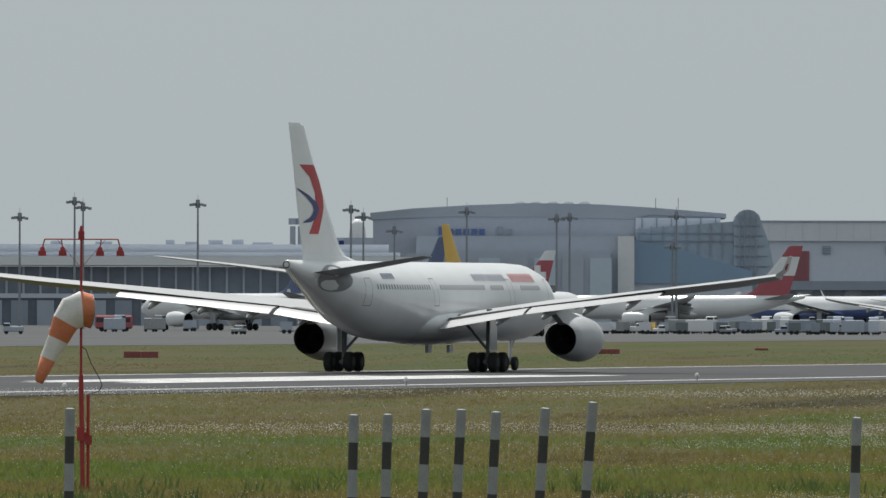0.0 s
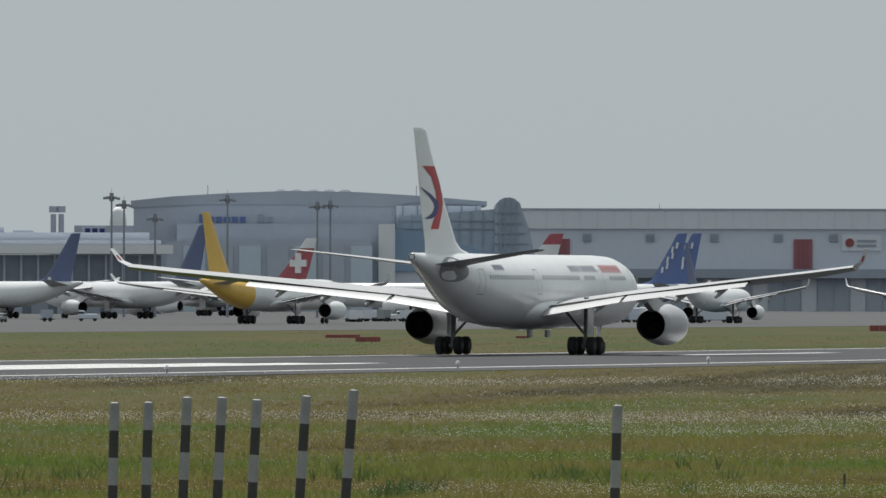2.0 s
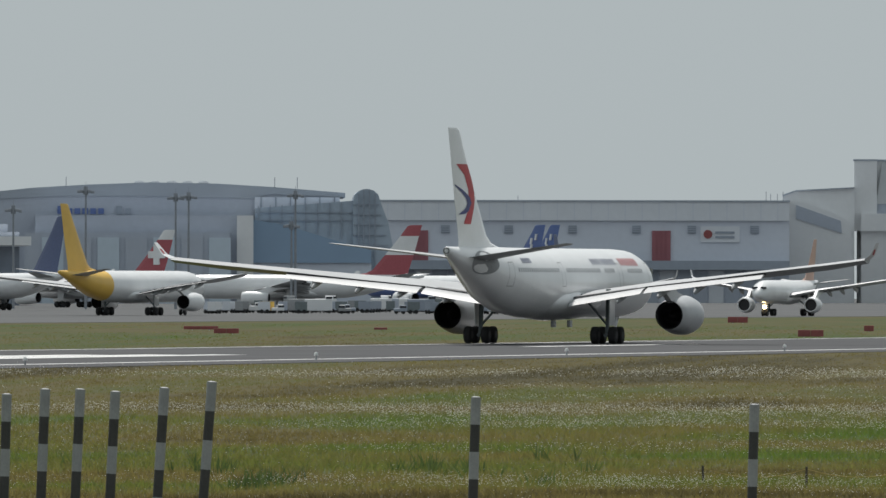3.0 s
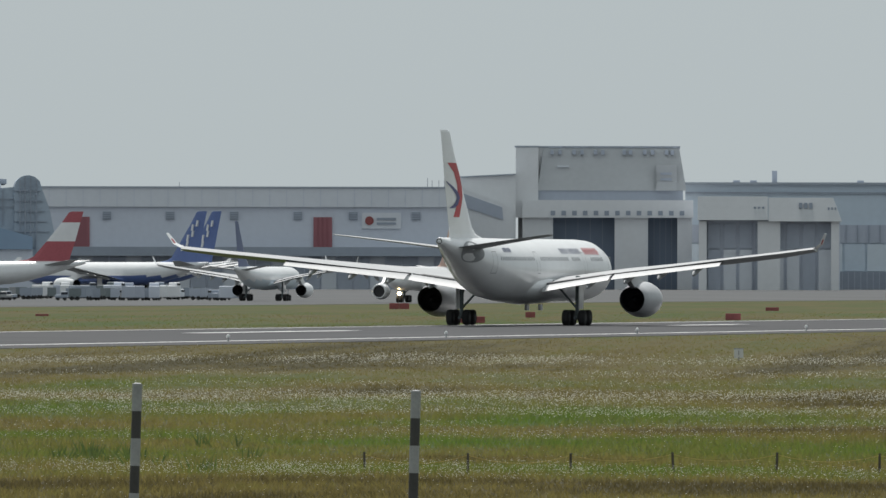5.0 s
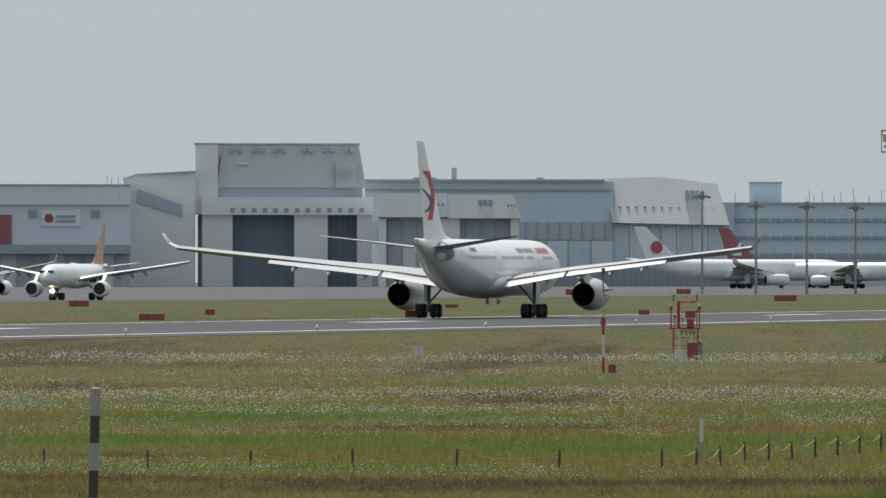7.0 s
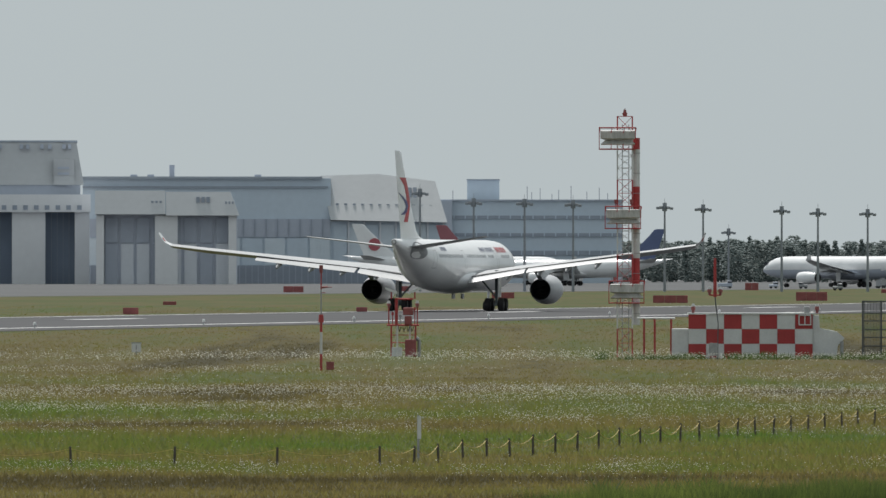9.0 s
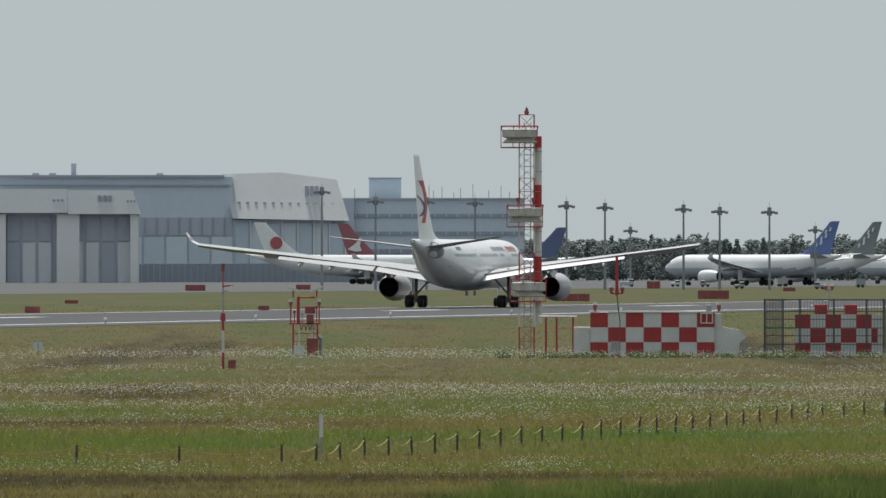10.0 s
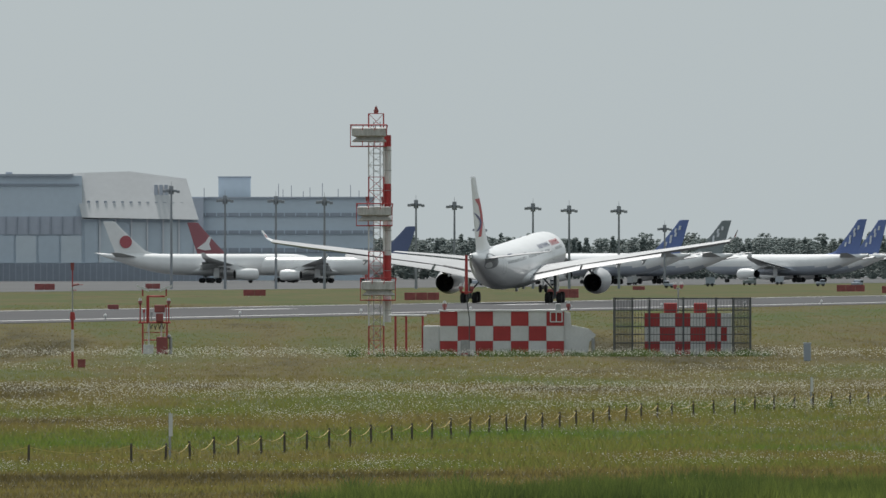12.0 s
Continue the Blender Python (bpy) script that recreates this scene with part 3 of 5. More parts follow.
def cargo_hangar():
    s = Site("cargo_hangar", -2555, -1860, 3300, "wide grey cargo hangar with a shallow arched roof and blue sheds")
    curve = [(-2555, -132), (-2480, -140), (-2380, -146), (-2270, -150), (-2150, -148), (-2050, -142), (-1925, -132)]
    s.shape("wall", [(-2550, None), (-2550, -124), (-2400, -134), (-2270, -138), (-2100, -134), (-1935, -124), (-1935, None)], 0.0, 60, CLAD2)
    roof = s.shape("roof", curve + [(-1925, -124), (-2060, -130), (-2080, -122), (-2270, -126), (-2420, -126), (-2555, -120)], -0.4, 62, ROOF)
    for u in (-2290, -2262, -2232, -2204, -2176):
        bm = bmesh.new()
        w = 1.7
        prism(bm, [(s.x(u) - w, s.z(-149)), (s.x(u) - w * 0.5, s.z(-152.5)), (s.x(u) + w * 0.5, s.z(-153)), (s.x(u) + w, s.z(-149))], 5, 12)
        part("skylight", bm, CREAM, roof)
    s.slab("clerestory", -2085, -1935, -124, -104, -1.5, 0, CLAD, label="pale glazed strip under the roof")
    for k in range(6):
        s.slab("mullion", -2075 + k * 26, -2073 + k * 26, -124, -104, -1.8, -1.5, CLAD3)
    s.slab("front_hall", -2472, -2117, -91, None, -16, 0, CLAD2)
    s.slab("front_wall", -2490, -2130, -60, None, -22, -16, CLAD2)
    s.slab("pillar", -2117, -2088, -91, None, -18, 0, CREAM, label="off-white pillar")
    s.shape("blue_roof", [(-2088, -84), (-2030, -74), (-1945, -48), (-1880, -30), (-1880, -8), (-2088, -8)], -14, 0, BLUEROOF, label="sloping blue sheet roof")
    s.slab("shed_wall", -2088, -1880, -8, None, -13, 0, CLAD)
    lattice = s.shape("glazed_hall", [(-2085, -104), (-1985, -112), (-1912, -118), (-1912, -30), (-1960, -42), (-2030, -66), (-2085, -78)], -8, -1, TEAL2)
    for k in range(9):
        s.slab("mullion", -2080 + k * 21, -2078.4 + k * 21, -108 - k, -86 + k * 5, -8.5, -8, CLAD3, lattice)
    for v in (-98, -84):
        s.slab("rail", -2085, -1912, v, v + 1.6, -8.5, -8, CLAD3, lattice)
    arch = [(-1912, -118)] + [(-1888 - 24 * math.cos(a), -118 - 21 * math.sin(a)) for a in (0.5, 0.9, 1.3, 1.7, 2.1, 2.6)] + [(-1862, -112), (-1850, -80), (-1842, -40), (-1838, None), (-1912, None)]
    shell = s.shape("round_hall", arch, -9, 20, TEAL2, label="rounded glazed end hall")
    for u, v in ((-1903, -130), (-1894, -137), (-1884, -137), (-1874, -130)):
        s.slab("rib", u, u + 2, v, None, -9.6, -9, CLAD3, shell)
    for k in range(5):
        s.slab("rail", -1912, -1866 + k * 4, -112 + k * 18, -110.6 + k * 18, -9.5, -9, CLAD3, shell)
    for k in range(7):
        s.slab("door", -2460 + k * 49, -2422 + k * 49, -52, None, -22.6, -22, CLAD2 if k % 2 else TEAL)
    for k, u in enumerate((-2434, -2418, -2404, -2390, -2376, -2362, -2330, -2314)):
        s.slab("sign_bar", u, u + 10, -108 if k in (0, 6) else -104, -94, -0.5, 0, FBLUE2 if k < 6 else CLAD3)
    for u in (-2420, -2050, -2010):
        s.slab("roof_mast", u, u + 1.2, -160, -140, 8, 8.4, MAST, roof)
    # low white tank and sheds beside it
    t = Site("storage_tank", -2590, -2565, 3450, "round white storage tank beside a cargo hangar", "tank")
    bm = bmesh.new()
    r = 2.4
    prof = [(0, r), (high(-95, 3450), r), (high(-112, 3450), r * 0.85), (high(-121, 3450), r * 0.3)]
    loft(bm, [[(rr * math.cos(k * math.pi / 8), rr * math.sin(k * math.pi / 8), z) for k in range(16)] for z, rr in prof])
    part("shell", bm, CREAM, t.ob, smooth=True)
    c = Site("chimney_pair", -2700, -2670, 3450, "pair of pale grey chimney stacks", "chimney")
    for u in (-2692, -2678):
        bm = rods(((c.x(u), 0, 0), (c.x(u), 0, c.z(-108)), 0.95, 0.8, 12), ((c.x(u), 0, c.z(-111)), (c.x(u), 0, c.z(-122)), 1.25, 1.25, 12))
        part("stack", bm, CLAD2, c.ob)
    o = Site("office_block", -2655, -2545, 3380, "grey cargo office block with a blue sign", "building")
    o.slab("wall", -2655, -2545, -88, None, 0, 30, CLAD2)
    o.slab("sign", -2642, -2600, -85, -70, -0.5, 0, CLAD, label="pale sign board")
    for k in range(3):
        o.slab("sign_bar", -2636 + k * 13, -2627 + k * 13, -83, -73, -0.8, -0.5, BLUE)


def long_hangar():
    s = Site("long_hangar", -1890, -1139, 3600, "long flat-roofed pale grey hangar with maroon doors")
    s.slab("wall", -1890, -1139, -84, None, 0, 70, CLAD)
    up = s.slab("upper_wall", -1892, -1139, -117, -84, -1.2, 70, CLADL)
    s.slab("parapet", -1893, -1138, -120, -117, -1.6, 70, ROOF)
    for k in range(25):
        s.slab("panel_joint", -1880 + k * 30, -1879 + k * 30, -116, -85, -1.35, -1.2, CLAD, up)
    for u in (-1868, -1755, -1643, -1530, -1417, -1319, -1208):
        v = s.slab("louvre", u, u + 15, -75, -61, -0.5, 0, CLAD3)
        for k in range(3):
            s.slab("blade", u, u + 15, -73 + k * 4, -71.5 + k * 4, -0.8, -0.5, CLAD2, v)
    for u in (-1382, -1811):
        d = s.slab("maroon_door", u, u + 33, -66, -8, -0.6, 0, MAROON, label="tall maroon sliding door")
        for k in range(3):
            s.slab("rib", u + 8 + k * 8, u + 8.8 + k * 8, -66, -8, -0.8, -0.6, MAROON, d)
    sg = s.slab("sign", -1296, -1227, -74, -46, -0.6, 0, CLADL, label="white sign board with a red disc")
    bm = bmesh.new()
    rod(bm, (s.x(-1283), -1.0, s.z(-60)), (s.x(-1283), -0.6, s.z(-60)), 1.3, 1.3, 16)
    part("disc", bm, RED2, sg)
    for v in (-65, -57):
        s.slab("sign_bar", -1270, -1236, v, v + 4, -0.9, -0.6, CLAD3, sg)
    c = s.slab("canopy", -1890, -1139, -13, 3, -6, 0, CLAD3, label="dark canopy over the doors")
    for k in range(26):
        s.slab("bay_door", -1886 + k * 28.8, -1860 + k * 28.8, 4, None, -0.5, 0, CLAD2 if k % 3 else CLADL)
    for u in (-1620, -1180, -1172, -1160, -1150):
        s.slab("roof_mast", u, u + 1.0, -128 - (u % 3) * 4, -118, 6, 6.3, MAST)


def wedge_hall():
    s = Site("wedge_hall", -1139, -1024, 3640, "off-white wedge-roofed workshop with a slanted window strip")
    s.shape("back_wall", [(-1150, None), (-1150, -128), (-1128, -136), (-1024, -142), (-1024, None)], 4, 60, CREAM)
    s.shape("roof", [(-1150, -128), (-1128, -136), (-1024, -142), (-1024, -144), (-1128, -138.5), (-1152, -130)], 3, 61, ROOF)
    s.shape("front_wall", [(-1139, None), (-1139, -122), (-1130, -122), (-1046, -92), (-1030, -76), (-1026, None)], 0, 4, CREAM)
    s.shape("window_strip", [(-1127, -112), (-1048, -84), (-1046, -62), (-1127, -88)], -0.5, 0, CLAD2, label="slanted grey window strip")


def tall_hangar():
    s = Site("tall_hangar", -1024, -715, 3650, "tall off-white maintenance hangar with dark open doors")
    s.slab("wall", -1020, -735, -190, None, 4, 80, CREAM)
    # Slab added proud of the wall to cover its dark left corner.
    s.slab("left_block", -1024, -984, -190, -66, -3.4, 3.9, CREAM)
    s.sloped("upper_front", -986, -722, -191, -114, 6, -2, 10, SHEET, 2.0, 2.2)
    s.slab("roof_edge", -1020, -733, -193, -190, 3.6, 82, ROOF)
    s.slab("left_block_cap", -1026, -983, -193, -190, -3.6, 3.6, ROOF)
    for u in (-963, -949, -924, -910, -886, -873, -835, -824, -799, -785, -760, -750):
        s.slab("vent", u, u + 6, -186, -178, 1.5, 4.5, CLAD2)
    s.slab("gap", -984, -728, -114, -97, -1.6, 3.9, CLAD2)
    beam = s.slab("door_beam", -1012, -710, -97, -66, -6, 4, CREAM, label="deep off-white door beam")
    for k in range(13):
        s.slab("vent", -962 + k * 19, -954 + k * 19, -78, -70, -6.3, -6, CLAD3, beam)
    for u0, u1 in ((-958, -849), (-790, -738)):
        # A flat dark slab paints the shaded interior behind each opening.
        d = s.slab("doorway", u0, u1, -66, None, 3.2, 3.9, OPENING, label="dark slab for the shade inside an open hangar doorway")
        for k in range(1, 5):
            uu = u0 + (u1 - u0) * k / 5
            s.slab("rail", uu, uu + 1, -66, None, 3.0, 3.2, CLAD3, d)
    for u0, u1 in ((-1012, -958), (-849, -790), (-738, -712)):
        s.slab("pier", u0, u1, -66, None, -4, 4, CREAM)
    sg = s.sloped("sign", -776, -739, -160, -114, 3.4, -3.0, 1.2, SHEET)
    for v in (-146, -136):
        s.slab("sign_bar", -768, -748, v, v + 4, -2.2, -1.2, CLAD2, sg)
    for v in (-158, -146, -134):
        s.slab("sign_bar", -951, -930, v, v + 3, 0.5, 2.2, CLADL)


def low_hall():
    s = Site("low_hall", -709, -440, 3600, "low off-white hall with a sloped roof front and grey bays")
    s.slab("wall", -700, -450, -64, None, 2, 50, CLAD)
    r = s.sloped("roof_front", -702, -578, -104, -62, 5, -5, 14, SHEET, 0.0, 0.0)
    r2 = s.sloped("roof_front", -577, -447, -102, -60, 5, -5, 14, SHEET, 0.0, 2.6)
    for u0, u1, v0 in ((-604, -582, -88), (-524, -497, -95), (-473, -455, -87)):
        p = s.sloped("roof_sign", u0, u1, v0, v0 + 15, 1.8, -2.9 if v0 > -90 else -2.3, 3.4, CLAD2)
        for k in range(3):
            w = (u1 - u0) / 3
            s.slab("sign_bar", u0 + k * w + 1, u0 + k * w + w - 2, v0 + 2, v0 + 12, -2.6, -1.4, CLAD3, p)
    for u, w in ((-700, 14), (-596, 40), (-466, 14)):
        s.slab("pier", u, u + w, -60, None, -3, 2, CREAM)
    for k in range(8):
        u = -684 + k * 28
        s.slab("bay", u, u + 22, -56, -12, 1.2, 2, CLAD2)
        s.slab("bay_door", u, u + 22, -10, None, 1.0, 2, CLADL if k % 3 else CLAD2)


def blue_hangar():
    s = Site("blue_hangar", -724, -80, 3750, "large blue-grey hangar with an off-white sloped end")
    s.slab("wall", -724, -285, -126, None, 0, 90, TEAL)
    s.slab("roof_edge", -726, -300, -129, -125, -1.5, 92, ROOF)
    s.slab("band", -724, -290, -112, -109, -0.8, 0, CLAD3)
    s.slab("window_band", -724, -286, -54, -22, -0.6, 0, CLAD2, label="grey glazed band")
    for k in range(22):
        s.slab("mullion", -720 + k * 20, -718.6 + k * 20, -54, -22, -1.0, -0.6, CLAD3)
    for k in range(11):
        s.slab("door_panel", -722 + k * 40, -686 + k * 40, -20, 28, -0.5, 0, TEAL if k % 2 else CLADT)
    s.slab("plinth", -724, -60, 29, None, -2.0, 0, CLAD3, label="dark blast fence along the base")
    for k in range(60):
        s.slab("fence_post", -722 + k * 11, -720.5 + k * 11, 29, None, -2.5, -2.0, CLAD2)
    bm = bmesh.new()
    tl, tr, br, bl = (-303, -131), (-100, -121), (-79, -48), (-285, -52)
    zb, zt = s.z(-50), s.z(-131)

    def P(q, y=None):
        z = s.z(q[1])
        return (s.x(q[0]), -4 + 12 * (z - zb) / (zt - zb) if y is None else y, z)
    mid = (-200, -134)
    loft(bm, [[P(tl), P(mid), P(tr), P(br), P(bl)], [P(tl, 80), P(mid, 80), P(tr, 80), P(br, 80), P(bl, 80)]])
    end = part("sloped_end", bm, SHEET, s.ob, "off-white sloped upper front")
    for k in range(13):
        u = -276 + k * 15
        s.slab("window", u, u + 5, -82 + k * 0.3, -72 + k * 0.3, 0.2, 3.0, CLAD3, end)
    for k in range(3):
        s.slab("sign_bar", -157 + k * 9, -151 + k * 9, -110, -92 + k * 2, 2.2, 5.0, CLAD2, end)
    s.slab("end_wall", -285, -80, -50, None, 0, 80, TEAL)
    for k in range(7):
        s.slab("end_door", -280 + k * 28, -256 + k * 28, -44, 28, -0.6, 0, CLADT if k % 2 else TEAL)
        s.slab("pier", -255 + k * 28, -252 + k * 28, -50, 28, -1.2, 0, CLADL)
    t = s.slab("roof_tower", -571, -562, -150, -129, 10, 12, CLAD2, label="small grey roof tower")
    for u in (-610, -420, -640):
        s.slab("roof_unit", u, u + 12, -133, -129, 10, 14, CLAD2)


def office_hall():
    s = Site("terminal_block", -92, 232, 3900, "blue-grey flat-roofed airport block with dark window bands")
    s.slab("wall", -92, 232, -86, None, 0, 70, TEAL)
    s.slab("roof_edge", -94, 233, -88.5, -86, -1, 71, CLAD2)
    p = s.slab("penthouse", -44, 13, -123, -88, 10, 40, TEAL, label="blue-grey rooftop plant room")
    s.slab("cap", -45, 14, -125, -123, 9.5, 40.5, CLAD3, p)
    for v, h in ((-60, 6), (-29, 6), (2, 8)):
        b = s.slab("window_band", -92, 232, v, v + h, -0.6, 0, CLAD3)
        for k in range(16):
            s.slab("mullion", -88 + k * 20, -86 + k * 20, v, v + h, -0.9, -0.6, TEAL, b)
    s.slab("end_bay", -92, -70, -86, None, -4, 0, CLAD2)
    for k, u in enumerate((-110, -70, 62, 70, 85, 106, 118, 140, 168, 190, 205)):
        s.slab("roof_mast", u, u + 1.2, -98 - (k * 7) % 17, -88, 14, 14.4, MAST)


def pier_terminal():
    s = Site("pier_terminal", -3900, -2500, 2900, "long low terminal pier with white roof bands and dark glazing")
    s.slab("wall", -3900, -2500, -36, None, 4, 60, GLAZE)
    s.slab("lower_roof", -3900, -2480, -54, -38, 0, 60, CREAM, label="wide white roof band")
    s.slab("recess", -3900, -2500, -62, -54, 6, 60, CLAD2)
    s.slab("upper_roof", -3900, -2520, -76, -62, 8, 60, CLAD, label="pale upper roof")
    for k in range(46):
        s.slab("mullion", -3890 + k * 30, -3886 + k * 30, -36, 14, 3.4, 4, CLAD2)
    s.slab("floor_band", -3900, -2500, 12, 20, 3, 4, CLAD)
    for k in range(30):
        s.slab("bay", -3880 + k * 46, -3850 + k * 46, 24, None, 3.2, 4, CLAD3 if k % 2 else CLAD2)
    for k, (u, w, h) in enumerate(((-2915, 16, 8), (-2880, 22, 5), (-2838, 25, 8), (-2796, 20, 9), (-2760, 36, 4), (-3040, 30, 5), (-3120, 20, 6))):
        s.slab("roof_unit", u, u + w, -76 - h, -76, 20, 26, CLAD2)


TEAL2 = material("grey_blue_glazing", (0.36, 0.43, 0.51), 0.35, var=0.12, scale=0.06, fine=0.6)
CLADL = material("light_grey_cladding", (0.66, 0.69, 0.74), 0.6, var=0.05, scale=0.03, fine=0.6)
CLADT = material("pale_blue_cladding", (0.58, 0.65, 0.71), 0.55, var=0.06, scale=0.03, fine=0.6)
GLAZE = material("dark_terminal_glazing", (0.17, 0.2, 0.25), 0.3, var=0.25, scale=0.03, fine=0.4)
for make in (cargo_hangar, long_hangar, wedge_hall, tall_hangar, low_hall, blue_hangar, office_hall, pier_terminal):
    make()


# ---- light masts ----
def light_mast(u, v, dist, heads=4):
    h = high(v, dist)
    ob = thing("light_mast", facing(deg(u), dist), "tall grey floodlight mast standing on the apron", "light mast", "apron light masts")
    part("pole", rods(((0, 0, 0), (0, 0, h), 0.3, 0.17, 10)), MAST, ob)
    part("crown", rods(((-1.5, 0, h - 1.0), (1.5, 0, h - 1.0), 0.09, 0.09, 6), ((0, -1.4, h - 1.1), (0, 1.4, h - 1.1), 0.09, 0.09, 6), ((0, 0, h - 1.5), (0, 0, h + 0.2), 0.5, 0.42, 10), ((0, 0, h), (0, 0, h + 1.2), 0.05, 0.03, 6)), MAST, ob)
    for k, (x, y, z) in enumerate(((-1.4, -0.2, 0.06), (-0.78, -0.4, 0.18), (0.78, -0.4, 0.12), (1.4, -0.2, -0.04))):
        part("lamp", boxes((x - 0.34, x + 0.34, y - 0.35, y + 0.35, h - 0.95 + z - 0.25, h - 0.95 + z + 0.3), bevel=0.06), MAST, ob)


for u, v in ((-3175, -129), (-3078, -157), (-3063, -147), (-2860, -153), (-2589, -144), (-2567, -131), (-2512, -107), (-2384, -141), (-2225, -129), (-2202, -131), (-2013, -134), (-2020, -80),
             (-127, -106), (-32, -89), (58, -88), (144, -86), (306, -81), (374, -78), (419, -36), (513, -75), (577, -71), (665, -70), (746, -37)):
    light_mast(u, v, 2900 if v > -60 else 2480)


# ---- parked and taxiing aircraft ----
def tail_bars(ob, length, height, radius, mat, rows):
    """Plain bars on the fin's sides in place of letters."""
    kx, kr = length / 58.8, radius / 2.82
    top = 4.95 * (0.35 + 0.65 * kr) + 2.82 * kr
    H = height - top
    fin = [o for o in ob.children if o.name.startswith("fin")][0]
    for a, b, w in rows:
        bm = bmesh.new()
        x = (-22.5 - 5.2 * b) * kx
        z = top + b * H
        prism(bm, [(x + a, z), (x + a + w, z), (x + a + w - 0.35, z + 0.12 * H), (x + a - 0.35, z + 0.12 * H)], -0.42, 0.42)
        part("emblem_bar", bm, mat, fin)


def parked(u, dist, heading, label, **kw):
    p = bear(deg(u), dist)
    return airliner("parked_airliner", pose(p.x, p.y, 0.03, 0, 0, 90 - heading), label, droop=0.3, **kw)


def stand(u, v, dist, heading, label, **kw):
    """Parks an aircraft so that its fin tip lies at bearing u; v gives the fin's height."""
    L, H = kw.get("length", 54.9), high(v, dist)
    hb = radians(heading)
    tip = bear(deg(u), dist)
    p = tip + Vector((math.sin(hb), math.cos(hb), 0)) * (28.3 * L / 58.8)
    kw["height"] = H
    kw.setdefault("length", L)
    kw.setdefault("radius", 2.5)
    kw.setdefault("span", 48.0)
    return airliner("parked_airliner", pose(p.x, p.y, 0.03, 0, 0, 90 - heading), label, droop=0.3, **kw)


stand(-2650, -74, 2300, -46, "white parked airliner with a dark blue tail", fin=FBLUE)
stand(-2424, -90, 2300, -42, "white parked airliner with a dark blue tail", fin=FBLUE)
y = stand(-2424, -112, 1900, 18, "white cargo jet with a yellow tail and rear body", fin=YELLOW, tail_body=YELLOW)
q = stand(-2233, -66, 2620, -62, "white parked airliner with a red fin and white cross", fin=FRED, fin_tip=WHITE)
kf = [o for o in q.children if o.name.startswith("fin")][0]
for x0, x1, z0, z1 in ((-23.6, -22.1, 9.3, 13.6), (-25.0, -20.7, 10.7, 12.2)):
    bm = bmesh.new()
    half = 0.42 if z0 < 10 else 0.45
    box(bm, x0, x1, -half, half, z0, z1)
    part("cross_arm", bm, WHITE, kf)
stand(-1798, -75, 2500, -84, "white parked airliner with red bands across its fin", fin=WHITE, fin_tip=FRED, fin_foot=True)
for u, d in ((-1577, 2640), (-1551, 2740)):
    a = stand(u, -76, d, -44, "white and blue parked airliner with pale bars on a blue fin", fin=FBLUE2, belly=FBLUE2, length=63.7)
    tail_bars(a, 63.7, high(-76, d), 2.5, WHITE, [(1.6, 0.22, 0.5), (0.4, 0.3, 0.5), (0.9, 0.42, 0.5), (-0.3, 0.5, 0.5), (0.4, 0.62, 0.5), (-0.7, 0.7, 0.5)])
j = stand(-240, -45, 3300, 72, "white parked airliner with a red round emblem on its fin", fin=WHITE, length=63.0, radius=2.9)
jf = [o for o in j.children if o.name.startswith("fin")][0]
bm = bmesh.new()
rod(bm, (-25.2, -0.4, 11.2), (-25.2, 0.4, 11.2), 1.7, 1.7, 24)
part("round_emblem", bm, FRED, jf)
rt = stand(-92, -43, 3420, 66, "white parked airliner with a dark red tail", fin=MAROON, length=63.0)
rf = [o for o in rt.children if o.name.startswith("fin")][0]
bm = bmesh.new()
prism(bm, [(-28.6, 9.6), (-26.0, 11.4), (-25.0, 12.9), (-24.3, 12.7), (-25.0, 10.8), (-24.4, 9.2), (-26.2, 9.0)], -0.5, 0.5)
part("tail_emblem", bm, WHITE, rf, "white slanted emblem")
stand(300, -36, 3300, -72, "white parked airliner with a dark blue tail", fin=FBLUE)
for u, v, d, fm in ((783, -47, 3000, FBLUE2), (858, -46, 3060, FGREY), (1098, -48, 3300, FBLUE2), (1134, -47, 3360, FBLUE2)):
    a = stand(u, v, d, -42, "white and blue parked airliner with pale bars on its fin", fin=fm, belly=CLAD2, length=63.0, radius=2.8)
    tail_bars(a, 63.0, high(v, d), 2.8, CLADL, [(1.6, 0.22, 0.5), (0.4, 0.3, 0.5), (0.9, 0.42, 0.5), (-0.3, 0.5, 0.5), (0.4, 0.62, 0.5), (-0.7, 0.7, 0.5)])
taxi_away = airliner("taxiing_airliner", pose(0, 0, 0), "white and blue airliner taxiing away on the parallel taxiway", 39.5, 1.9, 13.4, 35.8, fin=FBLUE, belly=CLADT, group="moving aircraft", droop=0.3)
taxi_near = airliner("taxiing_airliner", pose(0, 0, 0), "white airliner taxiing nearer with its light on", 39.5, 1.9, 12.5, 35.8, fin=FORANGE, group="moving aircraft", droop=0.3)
ng = [o for o in taxi_near.children if o.name.startswith("nose_gear")][0]
bm = bmesh.new()
bmesh.ops.create_icosphere(bm, subdivisions=2, radius=0.34, matrix=Matrix.Translation((21.2 * 39.5 / 58.8 + 0.25, 0, 1.5)))
part("taxi_light", bm, LAMP, ng, "lit taxi light")


